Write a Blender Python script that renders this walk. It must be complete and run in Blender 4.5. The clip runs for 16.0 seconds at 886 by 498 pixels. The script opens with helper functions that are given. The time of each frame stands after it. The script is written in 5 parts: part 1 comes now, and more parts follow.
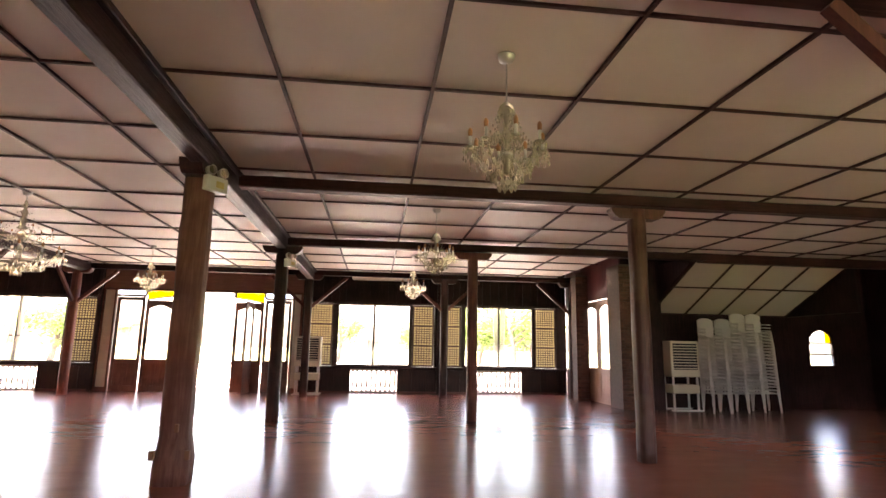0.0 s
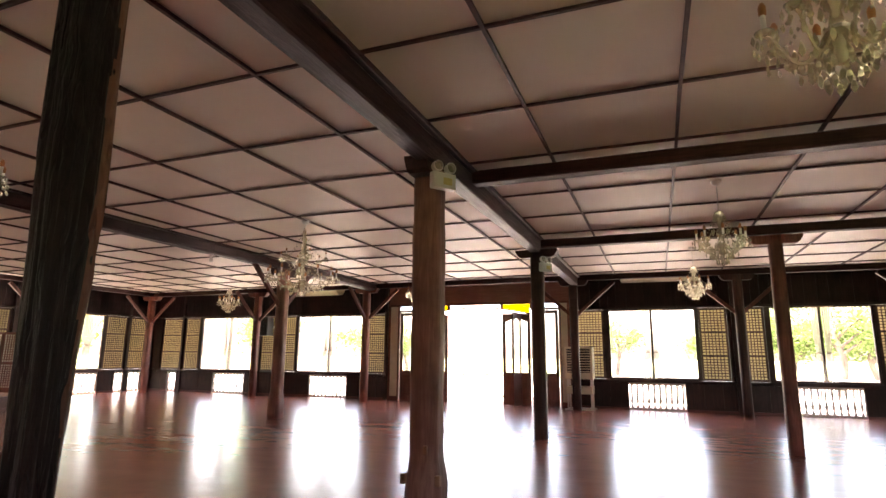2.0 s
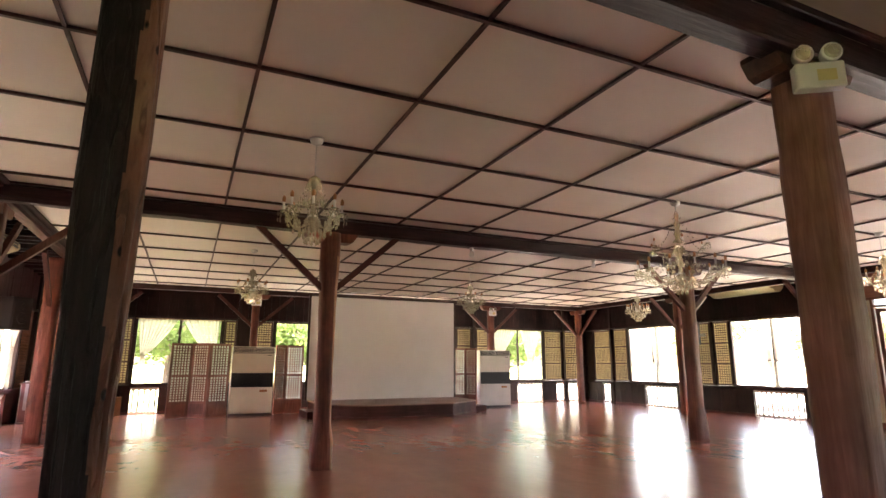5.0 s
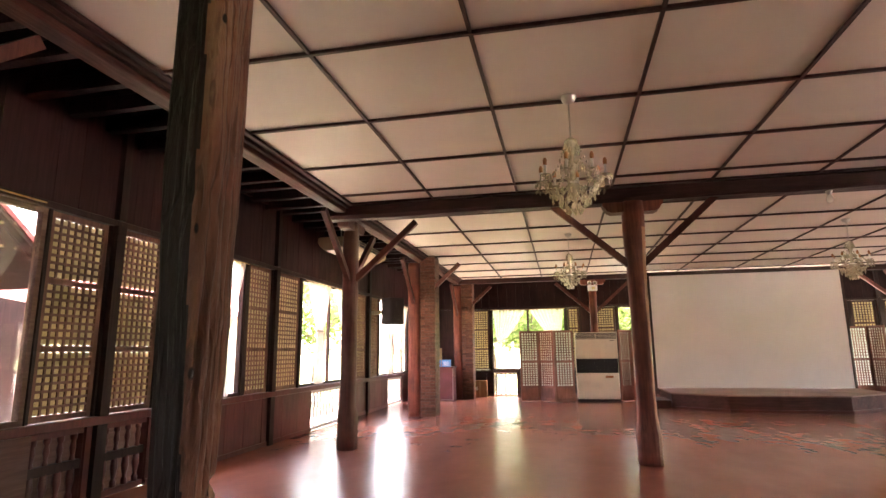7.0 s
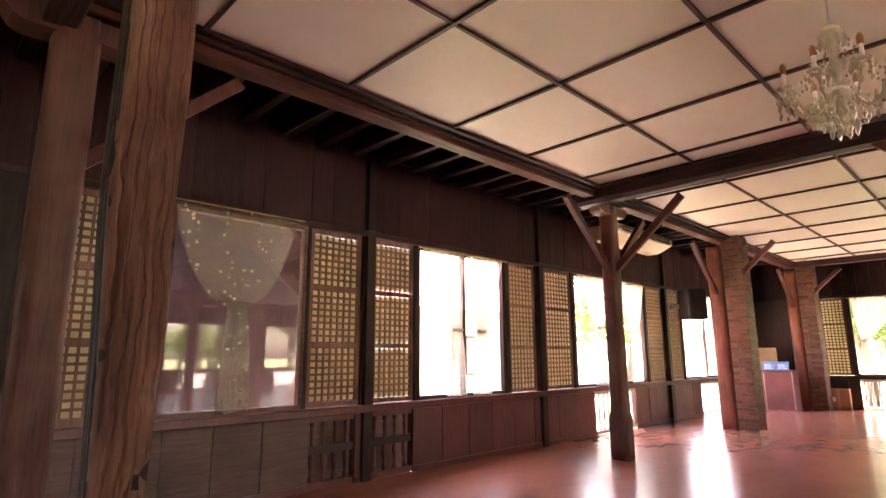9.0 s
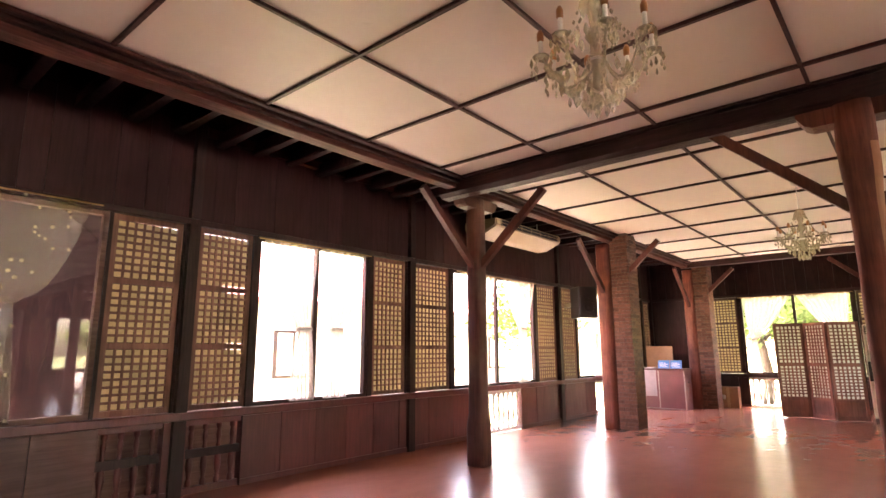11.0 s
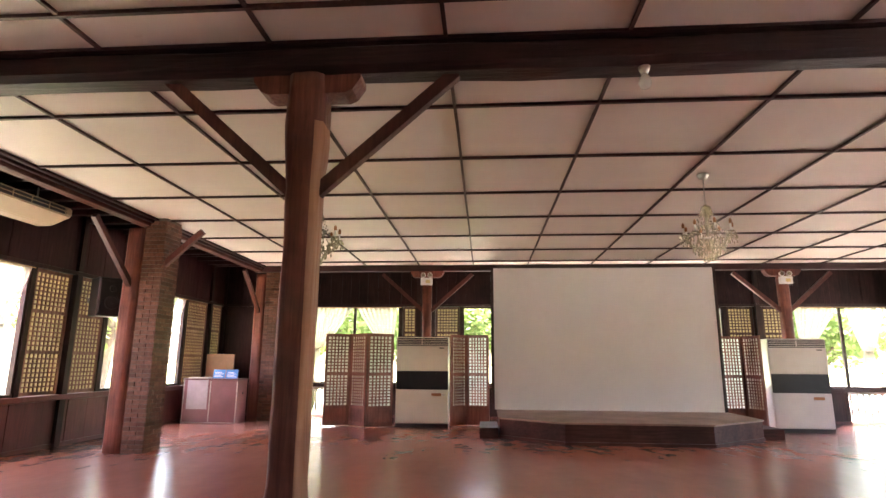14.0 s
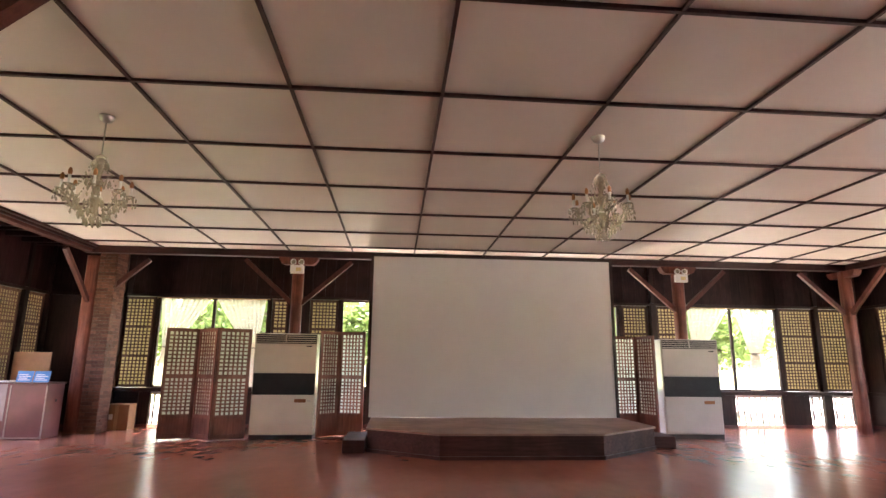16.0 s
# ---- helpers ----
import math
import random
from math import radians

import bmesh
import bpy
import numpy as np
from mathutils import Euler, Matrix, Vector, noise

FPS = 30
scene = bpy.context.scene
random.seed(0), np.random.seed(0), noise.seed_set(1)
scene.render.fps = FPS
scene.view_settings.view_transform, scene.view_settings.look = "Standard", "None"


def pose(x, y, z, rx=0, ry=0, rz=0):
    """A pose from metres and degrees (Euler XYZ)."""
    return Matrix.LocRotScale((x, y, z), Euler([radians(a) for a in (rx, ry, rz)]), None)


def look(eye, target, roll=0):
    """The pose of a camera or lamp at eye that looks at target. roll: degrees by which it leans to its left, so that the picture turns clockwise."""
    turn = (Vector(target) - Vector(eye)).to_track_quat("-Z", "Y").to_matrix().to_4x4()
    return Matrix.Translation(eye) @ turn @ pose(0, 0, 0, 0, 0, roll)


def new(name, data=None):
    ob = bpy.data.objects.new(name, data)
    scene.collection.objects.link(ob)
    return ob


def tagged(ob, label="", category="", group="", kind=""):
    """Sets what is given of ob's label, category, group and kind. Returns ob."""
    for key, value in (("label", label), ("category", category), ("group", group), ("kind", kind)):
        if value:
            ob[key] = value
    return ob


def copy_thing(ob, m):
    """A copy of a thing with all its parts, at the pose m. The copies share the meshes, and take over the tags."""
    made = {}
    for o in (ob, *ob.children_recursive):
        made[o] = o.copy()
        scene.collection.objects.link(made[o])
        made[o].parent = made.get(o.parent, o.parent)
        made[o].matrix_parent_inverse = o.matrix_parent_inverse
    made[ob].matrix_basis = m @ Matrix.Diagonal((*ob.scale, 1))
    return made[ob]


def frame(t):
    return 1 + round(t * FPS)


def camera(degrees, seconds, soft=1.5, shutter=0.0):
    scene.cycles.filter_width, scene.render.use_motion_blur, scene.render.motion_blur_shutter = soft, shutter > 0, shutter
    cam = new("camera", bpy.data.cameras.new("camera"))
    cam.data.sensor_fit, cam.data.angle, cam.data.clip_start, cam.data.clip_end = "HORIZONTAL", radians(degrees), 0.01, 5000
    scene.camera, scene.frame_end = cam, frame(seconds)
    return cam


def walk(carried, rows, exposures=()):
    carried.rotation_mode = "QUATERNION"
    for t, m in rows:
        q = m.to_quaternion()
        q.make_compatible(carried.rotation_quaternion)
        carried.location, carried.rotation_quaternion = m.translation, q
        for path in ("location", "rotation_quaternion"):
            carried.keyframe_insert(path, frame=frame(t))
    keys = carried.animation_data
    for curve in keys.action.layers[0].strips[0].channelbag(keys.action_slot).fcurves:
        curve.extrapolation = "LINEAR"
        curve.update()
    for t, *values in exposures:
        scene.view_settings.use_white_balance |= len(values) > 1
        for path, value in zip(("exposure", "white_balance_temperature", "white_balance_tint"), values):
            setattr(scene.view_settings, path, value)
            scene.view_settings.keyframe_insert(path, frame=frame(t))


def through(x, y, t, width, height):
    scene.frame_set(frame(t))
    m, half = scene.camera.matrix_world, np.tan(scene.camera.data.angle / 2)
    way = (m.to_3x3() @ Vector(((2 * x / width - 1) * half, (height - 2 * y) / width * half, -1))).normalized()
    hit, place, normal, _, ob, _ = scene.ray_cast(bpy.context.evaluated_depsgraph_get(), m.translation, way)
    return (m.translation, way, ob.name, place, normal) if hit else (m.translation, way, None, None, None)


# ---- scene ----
cam = camera(77.5, 16.0)
# seconds, eye, target, roll
PATH = [
    (0, (0.034, -0.049, 1.359), (0.266, 1.906, 1.712), 1.0),
    (0.5, (0.086, 0.253, 1.368), (0.063, 2.222, 1.719), 0.8),
    (1, (0.137, 0.513, 1.367), (-0.133, 2.462, 1.724), 0.6),
    (1.5, (0.13, 0.796, 1.372), (-0.356, 2.701, 1.737), 0.6),
    (2, (0.137, 1.074, 1.377), (-0.57, 2.907, 1.754), 0.5),
    (2.5, (0.182, 1.346, 1.383), (-0.785, 3.053, 1.773), 0.3),
    (3, (0.134, 1.611, 1.37), (-1.041, 3.181, 1.762), 0.2),
    (5.5, (0.025, 2.864, 1.39), (-1.858, 3.404, 1.792), 0.1),
    (6, (-0.068, 3.062, 1.364), (-2.015, 3.296, 1.755), -0.1),
    (6.5, (-0.246, 3.265, 1.36), (-2.209, 3.185, 1.735), -0.3),
    (7, (-0.404, 3.438, 1.353), (-2.327, 3.029, 1.718), -0.6),
    (7.5, (-0.563, 3.66, 1.302), (-2.344, 2.833, 1.68), -0.4),
    (8, (-0.832, 3.813, 1.28), (-2.444, 2.692, 1.661), -0.2),
    (10.5, (-2.256, 4.463, 1.339), (-3.523, 2.962, 1.715), -0.6),
    (11, (-2.554, 4.59, 1.345), (-4.05, 3.313, 1.711), -0.3),
    (11.5, (-2.782, 4.736, 1.324), (-4.473, 3.735, 1.694), -0.3),
    (12, (-3.057, 4.928, 1.332), (-4.874, 4.184, 1.711), -0.2),
    (12.5, (-3.372, 5.082, 1.303), (-5.257, 4.536, 1.69), -0.0),
    (13, (-3.672, 5.227, 1.299), (-5.591, 4.823, 1.689), 0.1),
    (13.5, (-3.957, 5.415, 1.327), (-5.9, 5.15, 1.719), 0.1),
    (14, (-4.269, 5.604, 1.31), (-6.223, 5.456, 1.711), 0.4),
    (14.5, (-4.61, 5.813, 1.308), (-6.569, 5.786, 1.712), 0.4),
    (15, (-4.966, 5.995, 1.317), (-6.924, 6.045, 1.725), 0.4),
    (15.5, (-5.36, 6.121, 1.327), (-7.315, 6.227, 1.732), 0.5),
    (16, (-5.737, 6.254, 1.309), (-7.689, 6.415, 1.717), 0.6),
]
# seconds, stops, kelvin, tint
EXPOSURES = [(0.0, 4.87, 7950, 25), (1.5, 4.52, 7950, 24), (2.5, 4.67, 7900, 23), (5.5, 5.0, 7700, 17), (8.0, 5.42, 7950, 26), (10.8, 5.45, 8200, 30), (12.6, 5.22, 7600, 23), (14.5, 5.08, 7100, 18), (16.0, 4.82, 7100, 18)]
walk(cam, [(t, look(eye, target, roll)) for t, eye, target, roll in PATH], EXPOSURES)

# ---- world, sun, exposure ----
world = bpy.data.worlds.new("sky")
scene.world = world
world.use_nodes = True
wn = world.node_tree.nodes
sky = wn.new("ShaderNodeTexSky")
sky.sky_type, sky.sun_disc = "NISHITA", False
sky.sun_elevation, sky.sun_rotation = radians(74), radians(272)
sky.air_density, sky.dust_density, sky.ozone_density = 1.0, 4.0, 1.0
wn["Background"].inputs["Strength"].default_value = 0.15
world.node_tree.links.new(sky.outputs["Color"], wn["Background"].inputs["Color"])
sun = new("sun", bpy.data.lights.new("sun", "SUN"))
sun.data.energy, sun.data.angle, sun.data.color = 4.0, radians(1.5), (1.0, 0.95, 0.88)
sun.matrix_world = look((0, 0, 30), (0.2755 * 30, -0.0096 * 30, 30 - 0.961 * 30))


# ---- materials ----
def mat(name):
    m = bpy.data.materials.new(name)
    m.use_nodes = True
    nt = m.node_tree
    return m, nt, nt.nodes["Principled BSDF"]


def node(nt, kind, **values):
    n = nt.nodes.new(kind)
    for key, value in values.items():
        n.inputs[key].default_value = value
    return n


def coords(nt, scale=(1, 1, 1), world_space=True):
    if world_space:
        src = nt.nodes.new("ShaderNodeNewGeometry").outputs["Position"]
    else:
        src = nt.nodes.new("ShaderNodeTexCoord").outputs["Object"]
    mp = node(nt, "ShaderNodeMapping", Scale=scale)
    nt.links.new(src, mp.inputs["Vector"])
    return mp.outputs["Vector"]


def ramp(nt, fac, stops):
    r = nt.nodes.new("ShaderNodeValToRGB")
    els = r.color_ramp.elements
    while len(els) < len(stops):
        els.new(0.5)
    for e, (p, c) in zip(els, stops):
        e.position, e.color = p, (*c, 1) if len(c) == 3 else c
    nt.links.new(fac, r.inputs["Fac"])
    return r.outputs["Color"]


def mixc(nt, fac, a, b, mode="MIX"):
    m = nt.nodes.new("ShaderNodeMix")
    m.data_type, m.blend_type = "RGBA", mode
    for sock, v in ((m.inputs["Factor"], fac), (m.inputs["A"], a), (m.inputs["B"], b)):
        if isinstance(v, (int, float)):
            sock.default_value = v
        elif isinstance(v, tuple):
            sock.default_value = (*v, 1)
        else:
            nt.links.new(v, sock)
    return m.outputs["Result"]


def bump(nt, b, height, strength=0.3, distance=0.01):
    n = node(nt, "ShaderNodeBump", Strength=strength, Distance=distance)
    nt.links.new(height, n.inputs["Height"])
    nt.links.new(n.outputs["Normal"], b.inputs["Normal"])


def tex(nt, vec, scale, detail=4.0, rough=0.55, distort=0.0):
    n = node(nt, "ShaderNodeTexNoise", Scale=scale, Detail=detail, Roughness=rough, Distortion=distort)
    nt.links.new(vec, n.inputs["Vector"])
    return n.outputs["Fac"]


def random_shade(nt, colour, lo=0.8, hi=1.15):
    info = nt.nodes.new("ShaderNodeObjectInfo")
    mr = node(nt, "ShaderNodeMapRange")
    mr.inputs["To Min"].default_value, mr.inputs["To Max"].default_value = lo, hi
    nt.links.new(info.outputs["Random"], mr.inputs["Value"])
    comb = nt.nodes.new("ShaderNodeCombineColor")
    for c in ("Red", "Green", "Blue"):
        nt.links.new(mr.outputs["Result"], comb.inputs[c])
    return mixc(nt, 1.0, colour, comb.outputs["Color"], "MULTIPLY")


def wood(name, dark, light, rough=0.5, axis="z", grain=9.0, relief=0.35, dist=0.004, vary=True, stain=None, spec=0.32):
    """Wood with the grain along one axis, stains and a worn relief."""
    m, nt, b = mat(name)
    s = {"x": (0.06, 1, 1), "y": (1, 0.06, 1), "z": (1, 1, 0.06)}[axis]
    v = coords(nt, s)
    g = tex(nt, v, grain * 4, 6.0, 0.65, 0.6)
    col = ramp(nt, g, [(0.3, dark), (0.72, light)])
    big = tex(nt, coords(nt), 1.7, 3.0, 0.6)
    col = mixc(nt, ramp(nt, big, [(0.42, (0, 0, 0)), (0.62, (0.55, 0.55, 0.55))]), col, stain or tuple(c * 0.45 for c in dark))
    if vary:
        col = random_shade(nt, col)
    nt.links.new(col, b.inputs["Base Color"])
    rr = ramp(nt, g, [(0.3, (rough + 0.12,) * 3), (0.7, (rough - 0.08,) * 3)])
    nt.links.new(rr, b.inputs["Roughness"])
    b.inputs["Specular IOR Level"].default_value = spec
    bump(nt, b, g, relief, dist)
    return m


def plain(name, colour, rough=0.5, metal=0.0, spread=0.12, scale=6.0, relief=0.1, dist=0.002):
    """Paint, plastic or metal with faint blotches and fine relief."""
    m, nt, b = mat(name)
    n = tex(nt, coords(nt), scale, 5.0)
    col = ramp(nt, n, [(0.3, tuple(c * (1 - spread) for c in colour)), (0.7, tuple(min(1, c * (1 + spread)) for c in colour))])
    nt.links.new(col, b.inputs["Base Color"])
    b.inputs["Roughness"].default_value, b.inputs["Metallic"].default_value = rough, metal
    bump(nt, b, tex(nt, coords(nt), scale * 12, 3.0), relief, dist)
    return m


POST = wood("post_wood", (0.12, 0.032, 0.022), (0.27, 0.088, 0.058), 0.45, relief=0.6, dist=0.008, stain=(0.05, 0.017, 0.013))
POST_PALE = wood("pale_post_wood", (0.15, 0.062, 0.046), (0.3, 0.15, 0.112), 0.48, relief=0.6, dist=0.008, stain=(0.1, 0.036, 0.026))
POST_RED = wood("dark_red_post_wood", (0.05, 0.016, 0.012), (0.13, 0.043, 0.031), 0.42, relief=0.6, dist=0.008, stain=(0.16, 0.09, 0.065))
POST_DARK = wood("dark_post_wood", (0.03, 0.012, 0.01), (0.09, 0.034, 0.025), 0.42, relief=0.5, dist=0.006)
BEAM_Y = wood("beam_wood_y", (0.022, 0.008, 0.008), (0.06, 0.02, 0.018), 0.45, "y", relief=0.7, dist=0.01, spec=0.26)
BEAM_X = wood("beam_wood_x", (0.025, 0.008, 0.007), (0.07, 0.022, 0.018), 0.5, "x", relief=0.5, dist=0.006, spec=0.18)
BEAM_RED = wood("red_beam_wood", (0.06, 0.018, 0.014), (0.14, 0.048, 0.036), 0.5, "x", relief=0.5, dist=0.006, spec=0.18)
BRACE = wood("brace_wood", (0.08, 0.024, 0.018), (0.16, 0.053, 0.039), 0.42, relief=0.4)
BATTEN = wood("batten_wood", (0.035, 0.011, 0.01), (0.075, 0.025, 0.022), 0.5, "x", relief=0.25, vary=False, spec=0.3)
PLANK = wood("wall_plank_wood", (0.032, 0.0095, 0.0095), (0.06, 0.02, 0.02), 0.5, relief=0.3, dist=0.003, stain=(0.03, 0.01, 0.01), spec=0.22)
PANEL = wood("wainscot_wood", (0.1, 0.023, 0.022), (0.17, 0.046, 0.042), 0.375, relief=0.25, stain=(0.07, 0.02, 0.018), spec=0.55)
PANEL_GREY = wood("worn_maroon_panel", (0.09, 0.043, 0.037), (0.19, 0.104, 0.088), 0.42, "x", relief=0.4, stain=(0.06, 0.022, 0.019), spec=0.4)
POST_TAN = wood("bare_post_wood", (0.24, 0.11, 0.065), (0.4, 0.22, 0.14), 0.5, relief=0.4, dist=0.004, stain=(0.3, 0.12, 0.06))
# Lighter wood than the stage front, with its top sheen in the tan.
PLATFORM = wood("platform_wood", (0.25, 0.145, 0.105), (0.37, 0.235, 0.175), 0.42, "y", relief=0.15, vary=False, spec=0.5)
PANEL_WORN = wood("worn_wainscot_wood", (0.17, 0.10, 0.08), (0.34, 0.22, 0.175), 0.6, "x", relief=0.5, stain=(0.12, 0.055, 0.045))
FRAME = wood("shutter_frame_wood", (0.16, 0.075, 0.055), (0.3, 0.155, 0.112), 0.5, relief=0.3, dist=0.002)
# North and west shutters: darker copy of FRAME, backlit shade in the colour.
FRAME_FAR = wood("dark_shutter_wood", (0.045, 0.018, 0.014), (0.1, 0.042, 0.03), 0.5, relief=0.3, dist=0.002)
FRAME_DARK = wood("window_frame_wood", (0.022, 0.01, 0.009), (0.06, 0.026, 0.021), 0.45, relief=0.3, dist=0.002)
DOORWOOD = wood("door_wood", (0.14, 0.055, 0.04), (0.26, 0.115, 0.085), 0.42, relief=0.3, dist=0.002)
LINTEL = wood("pink_painted_wood", (0.26, 0.11, 0.085), (0.38, 0.18, 0.14), 0.5, "x", relief=0.2, stain=(0.24, 0.1, 0.08))
STAGEWOOD = wood("stage_wood", (0.045, 0.017, 0.013), (0.1, 0.04, 0.03), 0.45, "y", relief=0.2, vary=False, spec=0.15)
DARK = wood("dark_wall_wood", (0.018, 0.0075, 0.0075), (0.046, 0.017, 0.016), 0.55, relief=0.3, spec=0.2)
CREAM = plain("cream_paint", (0.55, 0.49, 0.4), 0.5, spread=0.08)
WHITE = plain("white_paint", (0.74, 0.73, 0.7), 0.5, spread=0.08)
SCREEN = plain("screen_board_paint", (0.72, 0.69, 0.66), 0.6, spread=0.03, scale=1.4, relief=0.06)
METAL = plain("dull_metal", (0.55, 0.53, 0.5), 0.35, 1.0)
BRASS = plain("aged_brass", (0.6, 0.42, 0.2), 0.35, 1.0)
BLACK = plain("black_plastic", (0.018, 0.018, 0.02), 0.45)
AC_SHELL = plain("cream_enamel", (0.74, 0.7, 0.57), 0.2, spread=0.05, scale=2.0)
AC_AGED = plain("yellowed_enamel", (0.43, 0.345, 0.215), 0.42, spread=0.08, scale=2.0)
AC_GREY = plain("silver_enamel", (0.62, 0.58, 0.54), 0.18, spread=0.06, scale=2.0)
PLASTIC = plain("white_plastic", (0.7, 0.69, 0.68), 0.4, spread=0.05)
MAROON = plain("maroon_desk_paint", (0.17, 0.05, 0.05), 0.4, spread=0.2, scale=3.0)
CARTON = plain("brown_cardboard", (0.3, 0.18, 0.1), 0.8, spread=0.12)
BLUE = plain("blue_card", (0.05, 0.22, 0.5), 0.5)
PINKROOF = plain("red_roof_paint", (0.36, 0.1, 0.1), 0.5, spread=0.15)
PLASTER = plain("pale_plaster", (0.46, 0.43, 0.4), 0.8, spread=0.08, scale=2.0)
BULB = plain("opal_bulb", (0.75, 0.73, 0.7), 0.25, spread=0.02)
SOCKET = plain("candle_socket", (0.34, 0.14, 0.05), 0.5)


def clear(name, colour=(1, 1, 1), rough=0.0, ior=1.45):
    m, nt, b = mat(name)
    b.inputs["Base Color"].default_value = (*colour, 1)
    b.inputs["Roughness"].default_value, b.inputs["IOR"].default_value = rough, ior
    b.inputs["Transmission Weight"].default_value = 1.0
    return m


GLASS = clear("window_glass")
CRYSTAL = clear("crystal", (0.95, 0.88, 0.7), 0.12, 1.5)
CRYSTAL.node_tree.nodes["Principled BSDF"].inputs["Transmission Weight"].default_value = 0.72
YELLOW_GLASS = clear("yellow_glass", (0.75, 0.36, 0.005), 0.15)
BLUE_GLASS = clear("pale_blue_glass", (0.42, 0.6, 1.0), 0.15)
MILK_GLASS = clear("clear_door_glass", (0.97, 0.98, 1.0), 0.05)


def translucent(name, colour, see=0.0, through=0.6, pattern=None, dots=False):
    """Cloth or shell that lets light through; see: share of plain holes."""
    m, nt, b = mat(name)
    out = nt.nodes["Material Output"]
    n = tex(nt, coords(nt), 22.0, 4.0)
    col = ramp(nt, n, [(0.3, tuple(c * 0.8 for c in colour)), (0.7, colour)])
    if pattern:
        col = random_shade(nt, col, 0.75, 1.15)
    nt.links.new(col, b.inputs["Base Color"])
    b.inputs["Roughness"].default_value = 0.35 if pattern else 0.8
    tr = nt.nodes.new("ShaderNodeBsdfTranslucent")
    nt.links.new(col, tr.inputs["Color"])
    mix = node(nt, "ShaderNodeMixShader", Fac=through)
    nt.links.new(b.outputs["BSDF"], mix.inputs[1])
    nt.links.new(tr.outputs["BSDF"], mix.inputs[2])
    last = mix
    if see:
        hole = nt.nodes.new("ShaderNodeBsdfTransparent")
        last = node(nt, "ShaderNodeMixShader", Fac=see)
        nt.links.new(mix.outputs["Shader"], last.inputs[1])
        nt.links.new(hole.outputs["BSDF"], last.inputs[2])
        if dots:
            vor = node(nt, "ShaderNodeTexVoronoi", Scale=13.0)
            nt.links.new(coords(nt, (1, 0.2, 1)), vor.inputs["Vector"])
            nt.links.new(ramp(nt, vor.outputs["Distance"], [(0.14, (0.05, 0.05, 0.05)), (0.22, (see, see, see))]), last.inputs["Fac"])
    nt.links.new(last.outputs["Shader"], out.inputs["Surface"])
    return m


CAPIZ = translucent("capiz_shell", (0.62, 0.47, 0.24), 0.0, 0.12, True)
# CAPIZ toned down for north and west, backlit shade put into the colour.
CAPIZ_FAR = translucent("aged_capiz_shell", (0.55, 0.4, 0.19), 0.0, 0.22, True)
CAPIZ_PALE = translucent("pale_capiz_shell", (0.9, 0.84, 0.68), 0.0, 0.85, True)
SHEER = translucent("sheer_lace", (0.6, 0.54, 0.47), 0.32, 0.36, dots=True)
LACE = translucent("gold_dotted_lace", (0.46, 0.4, 0.26), 0.58, 0.3, dots=True)
LEAF = translucent("leaf", (0.115, 0.18, 0.045), 0.0, 0.4)


def floor_material():
    """Red wax over thin sheet flooring: long streaks, scuffs, and shallow wrinkles in the gloss."""
    m, nt, b = mat("red_waxed_floor")
    v = coords(nt)
    big = tex(nt, v, 0.35, 3.0, 0.5)
    streak = tex(nt, coords(nt, (0.4, 1.6, 1.0)), 1.8, 2.0, 0.5)
    col = ramp(nt, big, [(0.3, (0.325, 0.119, 0.081)), (0.7, (0.39, 0.15, 0.105))])
    col = mixc(nt, ramp(nt, streak, [(0.4, (0, 0, 0)), (0.7, (0.2, 0.2, 0.2))]), col, (0.46, 0.19, 0.13))
    scuff = tex(nt, coords(nt, (1.0, 1.4, 1.0)), 1.9, 3.0, 0.55)
    col = mixc(nt, ramp(nt, scuff, [(0.44, (0, 0, 0)), (0.7, (0.22, 0.22, 0.22))]), col, (0.25, 0.083, 0.058))
    nt.links.new(col, b.inputs["Base Color"])
    rr = ramp(nt, streak, [(0.3, (0.225, 0.225, 0.225)), (0.7, (0.245, 0.245, 0.245))])
    nt.links.new(rr, b.inputs["Roughness"])
    b.inputs["Specular IOR Level"].default_value = 0.45
    bump(nt, b, tex(nt, coords(nt, (1.0, 1.5, 1.0)), 4.0, 1.0, 0.4), 0.4, 0.012)
    return m


def ceiling_material():
    m, nt, b = mat("ceiling_board")
    v = coords(nt)
    n = tex(nt, v, 0.7, 4.0, 0.6)
    col = ramp(nt, n, [(0.3, (0.69, 0.615, 0.55)), (0.7, (0.76, 0.685, 0.62))])
    isl = nt.nodes.new("ShaderNodeNewGeometry").outputs["Random Per Island"]
    col = mixc(nt, 1.0, col, ramp(nt, isl, [(0.0, (0.92, 0.91, 0.89)), (1.0, (1, 1, 1))]), "MULTIPLY")
    spots = ramp(nt, tex(nt, v, 5.0, 2.0), [(0.76, (0, 0, 0)), (0.84, (0.35, 0.35, 0.35))])
    col = mixc(nt, spots, col, (0.42, 0.31, 0.24))
    nt.links.new(col, b.inputs["Base Color"])
    b.inputs["Roughness"].default_value = 0.55
    bump(nt, b, tex(nt, v, 2.5, 3.0), 0.08, 0.02)
    return m


def brick_material(name="old_brick"):
    m, nt, b = mat(name)
    n = tex(nt, coords(nt), 24.0, 5.0, 0.7)
    col = ramp(nt, n, [(0.3, (0.09, 0.039, 0.026)), (0.7, (0.19, 0.09, 0.061))])
    col = random_shade(nt, col, 0.65, 1.3)
    nt.links.new(col, b.inputs["Base Color"])
    b.inputs["Roughness"].default_value, b.inputs["Specular IOR Level"].default_value = 0.5, 0.25
    bump(nt, b, n, 0.6, 0.008)
    return m


